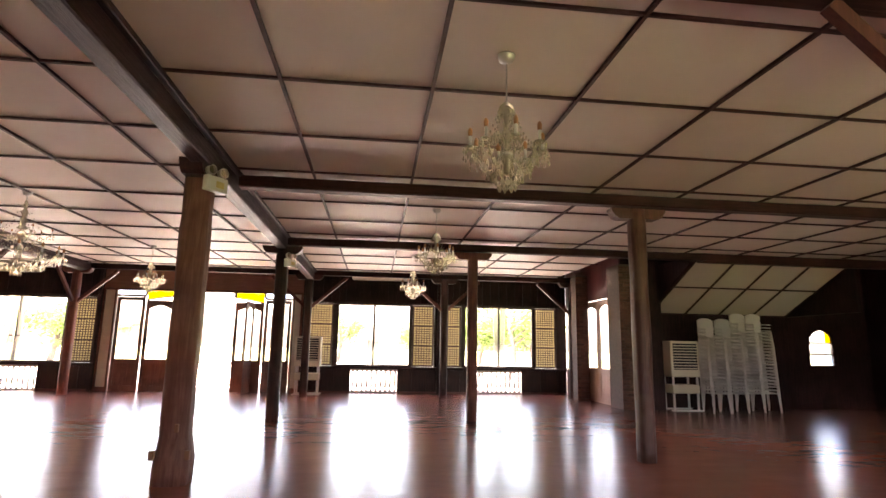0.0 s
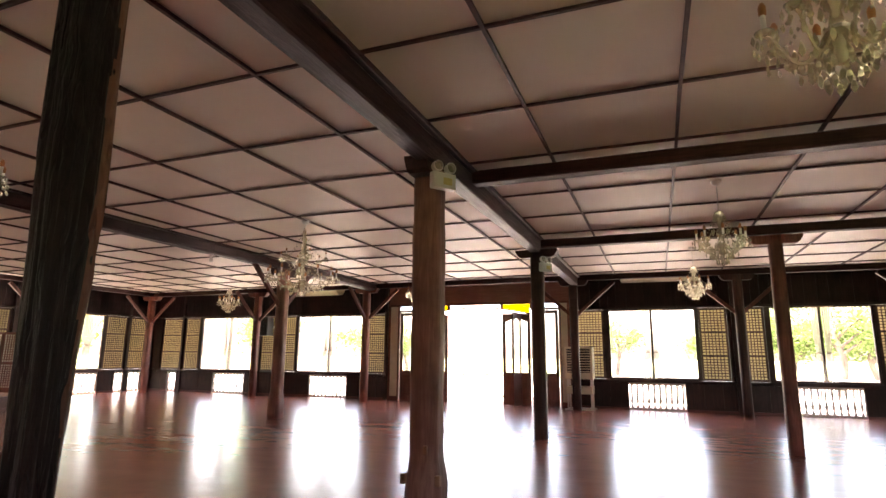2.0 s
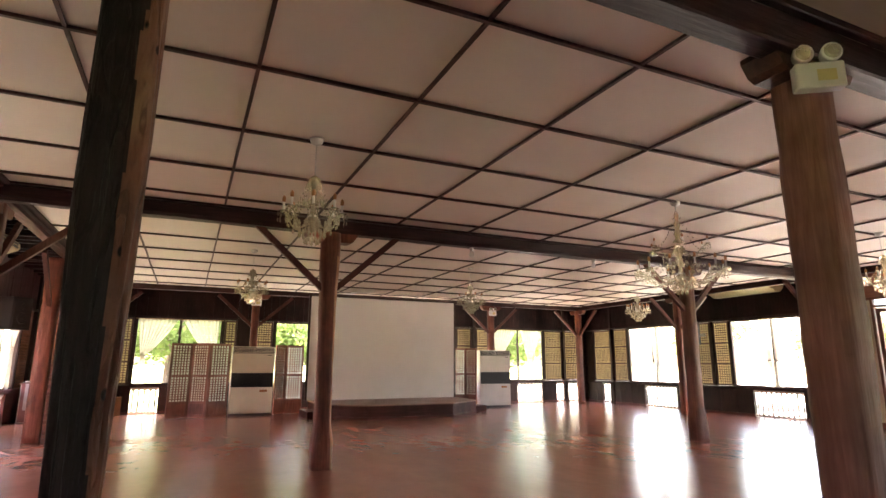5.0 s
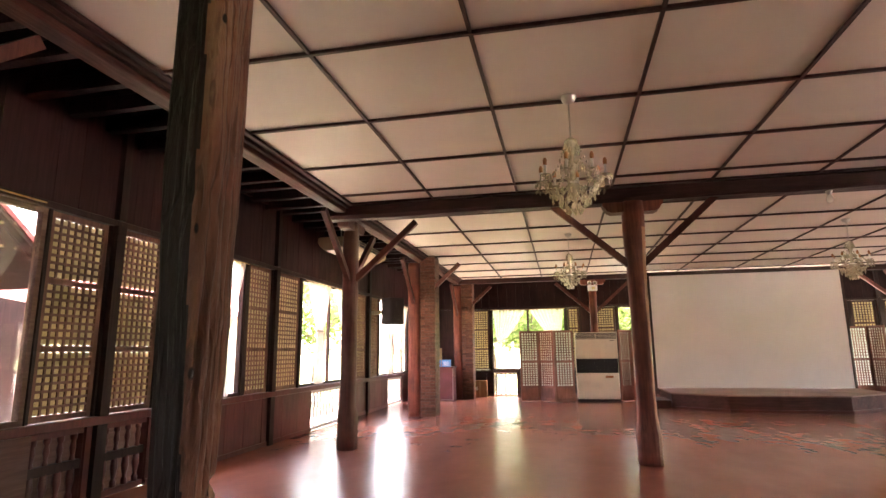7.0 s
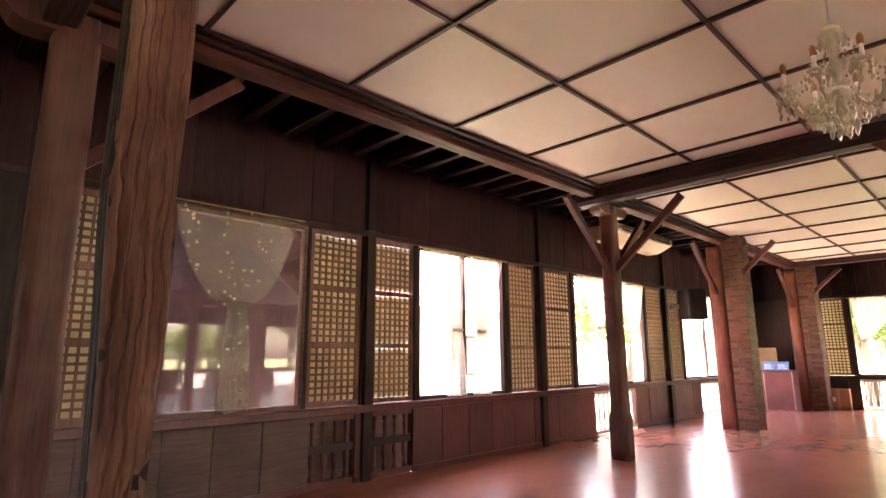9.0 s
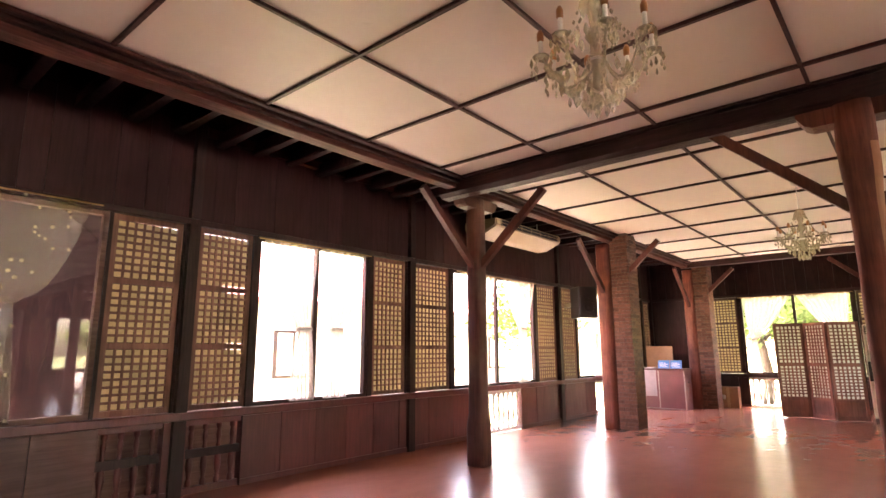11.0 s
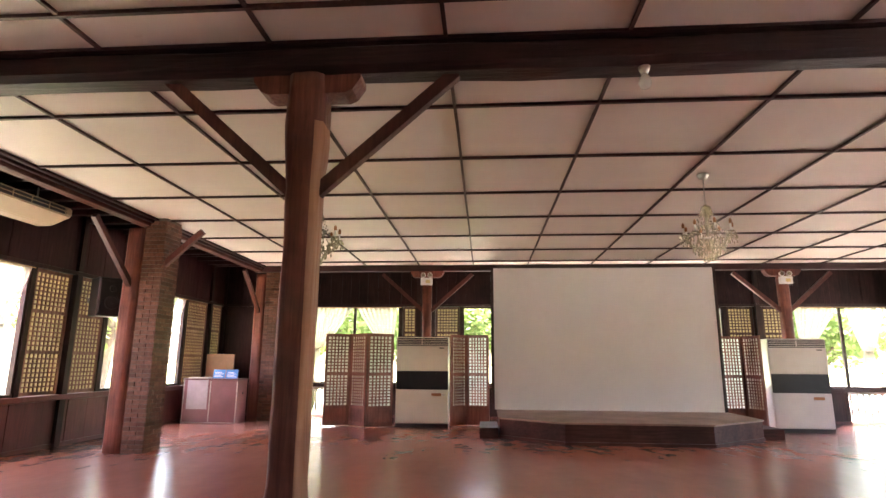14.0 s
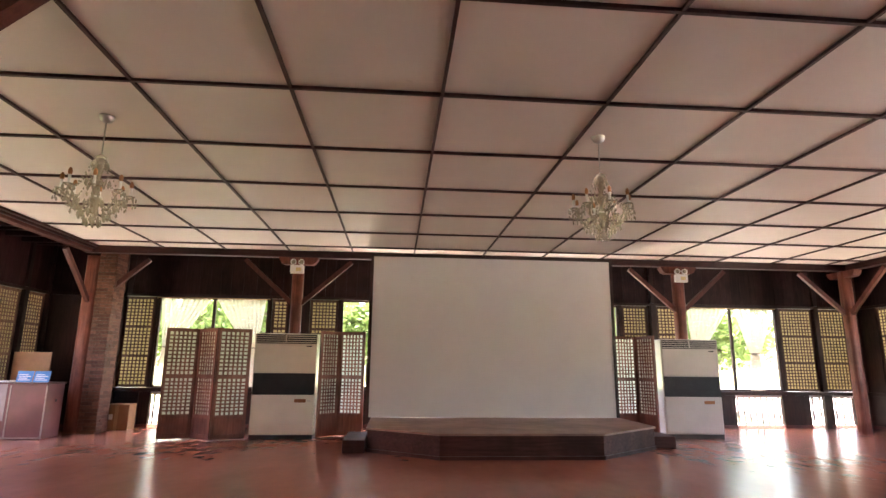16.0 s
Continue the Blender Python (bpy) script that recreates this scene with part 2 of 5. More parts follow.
def old_post_material(name, dark, mid, pale, rings):
    """Weathered timber with wavy growth rings, cracks and small borer holes."""
    m, nt, b = mat(name)
    warp = coords(nt, (1, 1, 0.3))
    zone = tex(nt, coords(nt, (1, 1, 0.35)), 5.0, 4.0, 0.6, 0.6)
    col = ramp(nt, zone, [(0.36, dark), (0.5, mid), (0.66, pale)])
    g = tex(nt, coords(nt, (1, 1, 0.16)), 34.0, 5.0, 0.7, 0.8)
    w = node(nt, "ShaderNodeTexWave", Scale=rings, Distortion=9.0, Detail=2.0)
    w.inputs["Detail Scale"].default_value = 1.4
    w.bands_direction = "X"
    nt.links.new(warp, w.inputs["Vector"])
    line = ramp(nt, w.outputs["Fac"], [(0.02, (0.5, 0.5, 0.5)), (0.12, (0, 0, 0))])
    col = mixc(nt, ramp(nt, g, [(0.34, (0.4, 0.4, 0.4)), (0.5, (0, 0, 0))]), col, tuple(c * 0.6 for c in dark))
    col = mixc(nt, line, col, tuple(c * 0.45 for c in dark))
    vor = node(nt, "ShaderNodeTexVoronoi", Scale=11.0)
    nt.links.new(coords(nt, (1, 1, 0.5)), vor.inputs["Vector"])
    hole = ramp(nt, vor.outputs["Distance"], [(0.07, (1, 1, 1)), (0.11, (0, 0, 0))])
    col = mixc(nt, hole, col, (0.012, 0.007, 0.006))
    nt.links.new(col, b.inputs["Base Color"])
    b.inputs["Roughness"].default_value, b.inputs["Specular IOR Level"].default_value = 0.5, 0.3
    high = mixc(nt, 0.5, ramp(nt, g, [(0.3, (0, 0, 0)), (0.6, (1, 1, 1))]), ramp(nt, w.outputs["Fac"], [(0.02, (0, 0, 0)), (0.25, (1, 1, 1))]))
    bump(nt, b, mixc(nt, hole, high, (0, 0, 0)), 0.9, 0.01)
    return m


# Stained sides with backlit shade put into the colour; paler bare north side.
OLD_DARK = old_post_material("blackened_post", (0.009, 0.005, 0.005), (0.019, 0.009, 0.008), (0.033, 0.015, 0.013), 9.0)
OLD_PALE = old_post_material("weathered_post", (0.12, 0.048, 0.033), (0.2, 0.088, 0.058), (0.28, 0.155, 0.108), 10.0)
FLOOR, CEIL, BRICK = floor_material(), ceiling_material(), brick_material()
MORTAR = plain("mortar", (0.12, 0.09, 0.07), 0.9, spread=0.2, scale=20)
GRASS = plain("grass_ground", (0.13, 0.16, 0.06), 0.9, spread=0.35, scale=0.8)
PAVE = plain("pale_concrete", (0.33, 0.315, 0.29), 0.85, spread=0.12, scale=1.5)
BARK = wood("bark", (0.08, 0.06, 0.045), (0.2, 0.16, 0.12), 0.9, relief=0.8, dist=0.02)


# ---- mesh tools ----
def box(bm, x0, x1, y0, y1, z0, z1, bev=0.0):
    c, s = ((x0 + x1) / 2, (y0 + y1) / 2, (z0 + z1) / 2), (abs(x1 - x0), abs(y1 - y0), abs(z1 - z0))
    r = bmesh.ops.create_cube(bm, size=1.0, matrix=Matrix.LocRotScale(c, None, s))
    if bev:
        edges = list({e for v in r["verts"] for e in v.link_edges})
        bmesh.ops.bevel(bm, geom=edges, offset=bev, segments=1, affect="EDGES")
    return bm


def boxes(*list_of_boxes, bev=0.0):
    bm = bmesh.new()
    for b in list_of_boxes:
        box(bm, *b, bev=bev)
    return bm


def sheet(bm, x0, x1, z0, z1):
    """A thin upright sheet at y 0."""
    bm.faces.new([bm.verts.new(v) for v in ((x0, 0, z0), (x1, 0, z0), (x1, 0, z1), (x0, 0, z1))])
    return bm


def lathe(bm, profile, n=10, at=(0, 0, 0)):
    """A turned shape from (radius, z) pairs."""
    rings = []
    for r, z in profile:
        rings.append([bm.verts.new((at[0] + r * math.cos(2 * math.pi * k / n), at[1] + r * math.sin(2 * math.pi * k / n), at[2] + z)) for k in range(n)])
    for a, b in zip(rings, rings[1:]):
        for k in range(n):
            bm.faces.new((a[k], a[(k + 1) % n], b[(k + 1) % n], b[k]))
    bm.faces.new(rings[0][::-1])
    bm.faces.new(rings[-1])
    return bm


def tube(bm, pts, radius, n=6):
    """A round bar along points; radius is a number or one for each point."""
    rad = radius if isinstance(radius, (list, tuple)) else [radius] * len(pts)
    rings = []
    for i, p in enumerate(pts):
        p = Vector(p)
        d = (Vector(pts[min(i + 1, len(pts) - 1)]) - Vector(pts[max(i - 1, 0)])).normalized()
        a = d.orthogonal().normalized() if abs(d.z) > 0.95 else d.cross(Vector((0, 0, 1))).normalized()
        b = d.cross(a)
        rings.append([bm.verts.new(p + rad[i] * (math.cos(2 * math.pi * k / n) * a + math.sin(2 * math.pi * k / n) * b)) for k in range(n)])
    for a, b in zip(rings, rings[1:]):
        for k in range(n):
            bm.faces.new((a[k], a[(k + 1) % n], b[(k + 1) % n], b[k]))
    bm.faces.new(rings[0][::-1])
    bm.faces.new(rings[-1])
    return bm


def prism(bm, outline, z0, z1):
    """An upright prism over an outline of (x, y)."""
    lo, hi = [bm.verts.new((x, y, z0)) for x, y in outline], [bm.verts.new((x, y, z1)) for x, y in outline]
    n = len(outline)
    for k in range(n):
        bm.faces.new((lo[k], lo[(k + 1) % n], hi[(k + 1) % n], hi[k]))
    bm.faces.new(lo[::-1])
    bm.faces.new(hi)
    return bm


def mesh_of(name, bm, material, smooth=False):
    bmesh.ops.recalc_face_normals(bm, faces=bm.faces)
    me = bpy.data.meshes.new(name)
    bm.to_mesh(me)
    bm.free()
    me.materials.append(material)
    if smooth:
        me.polygons.foreach_set("use_smooth", [True] * len(me.polygons))
    return me


def part(name, bm, material, parent=None, label="", smooth=False, kind=""):
    """One mesh object from a bmesh (or a mesh), under a thing or a part."""
    me = bm if isinstance(bm, bpy.types.Mesh) else mesh_of(name, bm, material, smooth)
    ob = new(name, me)
    if parent is not None:
        ob.parent = parent
    return tagged(ob, label=label, kind=kind)


def thing(name, label, category, group="", kind="", at=None):
    ob = new(name)
    ob.empty_display_size = 0.1
    if at is not None:
        ob.matrix_basis = at
    return tagged(ob, label, category, group, kind)


def solid(name, bm, material, label, category, group="", kind="", smooth=False):
    return tagged(part(name, bm, material, None, smooth=smooth), label, category, group, kind)


UNIT = {}


def unit_box(material, bev=0.006):
    """A shared bevelled box mesh of one metre; pieces scale it."""
    key = material.name
    if key not in UNIT:
        UNIT[key] = mesh_of("piece", box(bmesh.new(), -0.5, 0.5, -0.5, 0.5, -0.5, 0.5), material)
    return UNIT[key]


def piece(name, material, parent, x0, x1, y0, y1, z0, z1):
    ob = new(name, unit_box(material))
    ob.parent = parent
    ob.location = ((x0 + x1) / 2, (y0 + y1) / 2, (z0 + z1) / 2)
    ob.scale = (x1 - x0, y1 - y0, z1 - z0)
    return ob


# ---- the plan ----
CEIL_Z = 3.454
SOUTH, NORTH, WEST = -0.96, 16.95, -17.8
SILL, HEAD = 0.78, 2.64


class Side:
    """A wall of the gallery: u runs along it, d goes outwards from its inner face."""

    def __init__(self, name, axis, face, out):
        self.name, self.axis, self.face, self.out = name, axis, face, out

    def ext(self, u0, u1, d0, d1, z0, z1):
        a, b = sorted((self.face + self.out * d0, self.face + self.out * d1))
        return (u0, u1, a, b, z0, z1) if self.axis == "x" else (a, b, u0, u1, z0, z1)

    def at(self, u, d, z):
        w = self.face + self.out * d
        return (u, w, z) if self.axis == "x" else (w, u, z)

    def place(self, u, d, z):
        turn = 0 if self.axis == "x" else 90
        return pose(*self.at(u, d, z), 0, 0, turn)


SIDE_S, SIDE_N, SIDE_W = Side("wall_south", "x", SOUTH, -1), Side("wall_north", "x", NORTH, 1), Side("wall_west", "y", WEST, -1)


# ---- ground and outdoors base ----
solid("ground", boxes((-400, 400, -400, 400, -0.8, -0.6)), GRASS, "mown green grass ground around the hall", "ground", kind="structure")
solid("pavement", boxes((-60, 30, 19.6, 60, -0.6, -0.56)), PAVE, "pale concrete forecourt beyond the veranda", "pavement", kind="structure")
part("pavement", boxes((-40, 14, -4.1, -1.3, -0.6, -0.56)), PAVE, kind="structure")["label"] = "pale concrete yard beside the hall"
# West strip is added, pale to bounce daylight up to the ceiling.
part("pavement", boxes((-23, -18.1, -1.2, 19.5, -0.6, -0.56)), PAVE, kind="structure")["label"] = "pale concrete strip added to bounce daylight inside"
solid("veranda_floor", boxes((-9.5, 7, NORTH + 0.13, 19.4, -0.59, -0.03)), PAVE, "pale concrete veranda floor outside the doorway", "floor", kind="structure")
FLOOR_OB = solid("floor", boxes((WEST - 0.02, 13.0, SOUTH - 0.02, NORTH + 0.02, -0.3, 0.0)), FLOOR, "polished red waxed floor with worn streaks", "floor", kind="structure")
part("foundation", boxes((WEST - 0.1, 13.1, SOUTH - 0.1, NORTH + 0.1, -0.59, -0.31)), PLASTER, FLOOR_OB)

# ---- ceiling: boards with sagging faces, battens under the joints ----
XS_W = [-16.55, -16.0, -14.78, -13.54, -12.31, -11.09, -9.85, -8.62, -7.75, -7.2, -6.07, -4.93, -3.73, -2.58, -1.85]
XS_E = [-1.85, -0.79, 0.42, 1.65, 2.85, 4.07, 5.29, 6.5, 7.72, 8.94, 10.16, 11.4, 13.0]
YS = [0.5, 1.77, 2.93, 4.15, 5.365, 6.57, 7.95, 9.16, 10.38, 11.6, 12.82, 14.04, 15.26, 15.75]


def ceiling_boards():
    bm = bmesh.new()
    rng = random.Random(4)
    spots = [(x0, x1, y0, y1) for xs in (XS_W, XS_E) for x0, x1 in zip(xs, xs[1:]) for y0, y1 in zip(YS, YS[1:])]
    n = 5
    for x0, x1, y0, y1 in spots:
        if x0 > 5.2 and y1 > 11.7:
            continue
        sag, tilt = rng.uniform(-0.004, 0.014), rng.uniform(-0.004, 0.004)
        grid = [[None] * (n + 1) for _ in range(n + 1)]
        for i in range(n + 1):
            for j in range(n + 1):
                u, v = i / n, j / n
                z = CEIL_Z - sag * 16 * u * (1 - u) * v * (1 - v) * 0.5 + tilt * (u - 0.5)
                grid[i][j] = bm.verts.new((x0 + (x1 - x0) * u, y0 + (y1 - y0) * v, z))
        for i in range(n):
            for j in range(n):
                f = bm.faces.new((grid[i][j], grid[i][j + 1], grid[i + 1][j + 1], grid[i + 1][j]))
                f.smooth = True
    back = boxes((WEST - 0.3, 13.2, SOUTH - 0.2, NORTH + 0.2, 4.3, 4.4))
    tmp = bpy.data.meshes.new("tmp")
    back.to_mesh(tmp)
    back.free()
    me = bpy.data.meshes.new("ceiling")
    bm.to_mesh(me)
    bm.free()
    me.materials.append(CEIL)
    roof = new("roof_deck", tmp)
    tmp.materials.append(DARK)
    tagged(roof, "dark wooden roof deck above the gallery", "roof", kind="structure")
    return tagged(new("ceiling", me), "beige painted ceiling boards between dark battens", "ceiling", kind="structure")


CEILING = ceiling_boards()


def battens():
    bm = bmesh.new()
    rng = random.Random(9)
    w = 0.0145
    for x in XS_W[1:-1] + XS_E[1:-1]:
        if x in (-7.75,):
            continue
        top = 15.75 if x < 5.2 else 10.8
        pts = [0.5 + (top - 0.5) * k / 12 for k in range(13)]
        off = [rng.uniform(-0.006, 0.006) for _ in pts]
        for (a, b), (p, q) in zip(zip(pts, pts[1:]), zip(off, off[1:])):
            bar(bm, (x + p, a, CEIL_Z - 0.012), (x + q, b, CEIL_Z - 0.012), 2 * w, 0.03)
    for y in YS[1:-1]:
        end = 13.0 if y < 11 else 5.4
        n = 24
        xs = [-16.55 + (end + 16.55) * k / n for k in range(n + 1)]
        off = [rng.uniform(-0.005, 0.005) for _ in xs]
        for (a, b), (p, q) in zip(zip(xs, xs[1:]), zip(off, off[1:])):
            bar(bm, (a, y + p, CEIL_Z - 0.01), (b, y + q, CEIL_Z - 0.01), 2 * w * 0.9, 0.026)
    part("batten", bm, BATTEN, CEILING, "dark brown ceiling battens")


def bar(bm, p, q, w, h):
    """A squared bar from p to q, w wide and h high."""
    p, q = Vector(p), Vector(q)
    d = (q - p).normalized()
    a = d.cross(Vector((0, 0, 1)))
    a = Vector((1, 0, 0)) if a.length < 1e-4 else a.normalized()
    b = a.cross(d)
    ring = [[bm.verts.new(o + a * sx * w / 2 + b * sz * h / 2) for sx, sz in ((-1, -1), (1, -1), (1, 1), (-1, 1))] for o in (p, q)]
    for k in range(4):
        bm.faces.new((ring[0][k], ring[0][(k + 1) % 4], ring[1][(k + 1) % 4], ring[1][k]))
    bm.faces.new(ring[0][::-1])
    bm.faces.new(ring[1])
    return bm


battens()


# ---- beams ----
def log_beam(bm, p, q, w, h, rough=0.008, n=30, seed=0, rounded=0.3):
    """A hand-hewn timber between two points along x or y, with soft edges and wavering faces."""
    p, q = Vector(p), Vector(q)
    d = (q - p).normalized()
    a = d.cross(Vector((0, 0, 1))).normalized()
    up = Vector((0, 0, 1))
    k = rounded
    shape = [(-1, -1 + k), (-1 + k, -1), (1 - k, -1), (1, -1 + k), (1, 1 - k), (1 - k, 1), (-1 + k, 1), (-1, 1 - k)]
    rings = []
    for i in range(n + 1):
        o = p.lerp(q, i / n)
        ring = []
        for j, (sx, sz) in enumerate(shape):
            f = noise.noise(o * 1.3 + Vector((seed, j * 3.1, 0))) * rough * 1.6
            ring.append(bm.verts.new(o + a * sx * (w / 2 + f) + up * sz * (h / 2 + f)))
        rings.append(ring)
    m = len(shape)
    for r, s in zip(rings, rings[1:]):
        for j in range(m):
            bm.faces.new((r[j], r[(j + 1) % m], s[(j + 1) % m], s[j]))
    bm.faces.new(rings[0][::-1])
    bm.faces.new(rings[-1])
    return bm


def beam(p, q, w, h, material, label, rough=0.008, seed=0, rounded=0.25):
    return solid("beam", log_beam(bmesh.new(), p, q, w, h, rough, 36, seed, rounded), material, label, "beam", "ceiling beams", "structure")


BEAM_A = beam((-1.82, 0.2, 3.3), (-1.82, 15.9, 3.3), 0.18, 0.22, BEAM_Y, "dark hewn ceiling beam on corbelled posts", 0.004, 1, 0.12)
for dx in (-0.12, 0.12):
    part("moulding", boxes((-1.82 + dx - 0.03, -1.82 + dx + 0.03, 0.5, 15.7, 3.39, 3.452), bev=0.008), BEAM_Y, BEAM_A)
BEAM_B = beam((-7.75, 0.2, 3.345), (-7.75, 15.9, 3.345), 0.25, 0.21, BEAM_Y, "round-edged reddish brown ceiling beam with braces", 0.014, 5, 0.4)
part("moulding", boxes((-7.92, -7.58, 0.5, 15.7, 3.425, 3.45)), BEAM_Y, BEAM_B)
beam((-1.7, 6.83, 3.345), (13.0, 6.83, 3.345), 0.2, 0.15, BEAM_X, "dark brown cross beam under the ceiling", 0.005, 9)
beam((-1.7, 10.75, 3.335), (6.9, 10.75, 3.335), 0.2, 0.15, BEAM_X, "dark brown cross beam under the ceiling", 0.005, 12)
beam((6.9, 10.95, 3.36), (13.0, 10.95, 3.36), 0.18, 0.2, BEAM_X, "dark beam along the foot of the sloping ceiling", 0.005, 13)
beam((-1.7, 2.44, 3.345), (13.0, 2.44, 3.345), 0.2, 0.15, BEAM_X, "dark brown cross beam under the ceiling", 0.005, 10)
EDGE_S = beam((-16.6, 0.4, 3.43), (13.0, 0.4, 3.43), 0.16, 0.2, BEAM_RED, "reddish edge beam beside the gallery", 0.005, 15, 0.1)
part("moulding", boxes((-16.5, 13.0, 0.485, 0.535, 3.38, 3.452), bev=0.006), BEAM_X, EDGE_S)
part("moulding", boxes((-16.5, 13.0, 0.536, 0.6, 3.415, 3.45), bev=0.006), BEAM_X, EDGE_S)
beam((-16.6, 15.78, 3.4), (6.0, 15.78, 3.4), 0.16, 0.16, BEAM_X, "dark edge beam in front of the window gallery", 0.005, 17, 0.1)
beam((-16.6, 0.3, 3.4), (-16.6, 15.8, 3.4), 0.16, 0.16, BEAM_Y, "dark edge beam above the screen board", 0.005, 18, 0.1)
JOIST = mesh_of("joist", log_beam(bmesh.new(), (0, 0, 0), (0, 1.75, 0), 0.11, 0.14, 0.006, 6, 3, 0.2), DARK)
x = -17.2
while x < 2.0:
    j = tagged(part("joist", JOIST, DARK), "dark rafter end over the gallery", "rafter", "gallery rafters", "structure")
    j.location = (x, -1.15, 3.62 + 0.02 * math.sin(x * 5))
    x += 0.44
for y in [1.0 + 1.9 * i for i in range(8)]:
    j = tagged(part("joist", JOIST, DARK), "dark rafter end over the gallery", "rafter", "gallery rafters", "structure")
    j.location, j.scale = (-17.9, y, 3.62), (1, 0.8, 1)
    j.rotation_euler = (0, 0, -math.pi / 2)


# ---- gallery walls: shutters, openings, balusters ----
def shutter(width, height, near=False, wood_m=None):
    """A sliding capiz shutter standing on z 0, centred on x 0."""
    ob = thing("capiz_shutter", "wooden sliding shutter with a grid of translucent capiz shell panes", "shutter", "capiz shutters")
    w, st, rail = width / 2, 0.05, 0.055
    wood_m = wood_m or FRAME
    fr = bmesh.new()
    for s in (-1, 1):
        box(fr, s * w, s * (w - st), -0.02, 0.02, 0, height)
    for z in (0, (height - rail) / 3, 2 * (height - rail) / 3, height - rail):
        box(fr, -w + st, w - st, -0.019, 0.019, z, z + rail)
    part("frame", fr, wood_m, ob)
    cols = max(3, round((width - 2 * st) / 0.075))
    cw = (width - 2 * st) / cols
    sh = (height - rail) / 3 - rail
    rows, bars = 8, bmesh.new()
    rh = sh / rows
    sheets = bmesh.new()
    pane = mesh_of("pane", sheet(bmesh.new(), -cw / 2 + 0.006, cw / 2 - 0.006, -rh / 2 + 0.006, rh / 2 - 0.006), CAPIZ) if near else None
    for s in range(3):
        z0 = rail + s * (height - rail) / 3
        for c in range(1, cols):
            x = -w + st + c * cw
            box(bars, x - 0.011, x + 0.011, -0.013, 0.012, z0, z0 + sh)
        for r in range(1, rows):
            box(bars, -w + st, w - st, -0.02, 0.016, z0 + r * rh - 0.012, z0 + r * rh + 0.012)
        if near:
            for c in range(cols):
                for r in range(rows):
                    p = part("pane", pane, CAPIZ, ob)
                    p.location = (-w + st + (c + 0.5) * cw, 0, z0 + (r + 0.5) * rh)
        else:
            sheet(sheets, -w + st, w - st, z0, z0 + sh)
    part("lattice", bars, wood_m, ob)
    if near:
        sheets.free()
    else:
        part("capiz_panes", sheets, CAPIZ if wood_m is FRAME else CAPIZ_FAR, ob, kind="stuff")
    return ob


BALUSTER = {}


def baluster_mesh(material):
    if material.name not in BALUSTER:
        prof = [(0.03, 0), (0.03, 0.05), (0.018, 0.07), (0.022, 0.1), (0.036, 0.18), (0.03, 0.26), (0.016, 0.33), (0.024, 0.36), (0.016, 0.39), (0.028, 0.46), (0.018, 0.52), (0.03, 0.54), (0.03, 0.58)]
        BALUSTER[material.name] = mesh_of("baluster", lathe(bmesh.new(), prof, 8), material, True)
    return BALUSTER[material.name]


def window(number, side, u0, u1, glass=False, mullions=(0.5,)):
    ob = thing("window_%d" % number, "dark wooden window opening onto bright daylight", "window", kind="structure")
    f = 0.045
    m = PANEL_WORN if glass else FRAME_DARK
    part("window_frame", boxes(side.ext(u0, u0 + f, 0.02, 0.09, SILL, HEAD), side.ext(u1 - f, u1, 0.02, 0.09, SILL, HEAD), side.ext(u0 + f, u1 - f, 0.02, 0.09, HEAD - f, HEAD), side.ext(u0 + f, u1 - f, 0.02, 0.09, SILL, SILL + f)), m, ob)
    cuts = [u0 + f] + [u0 + (u1 - u0) * m for m in mullions] + [u1 - f]
    for c in cuts[1:-1]:
        part("mullion", boxes(side.ext(c - 0.03, c + 0.03, 0.03, 0.08, SILL + f, HEAD - f)), FRAME_DARK, ob)
    if glass:
        for a, b in zip(cuts, cuts[1:]):
            p = part("pane", boxes(side.ext(a + 0.002, b - 0.002, 0.052, 0.056, SILL + f + 0.002, HEAD - f - 0.002)), GLASS, ob)
            p.visible_shadow = False
    return ob


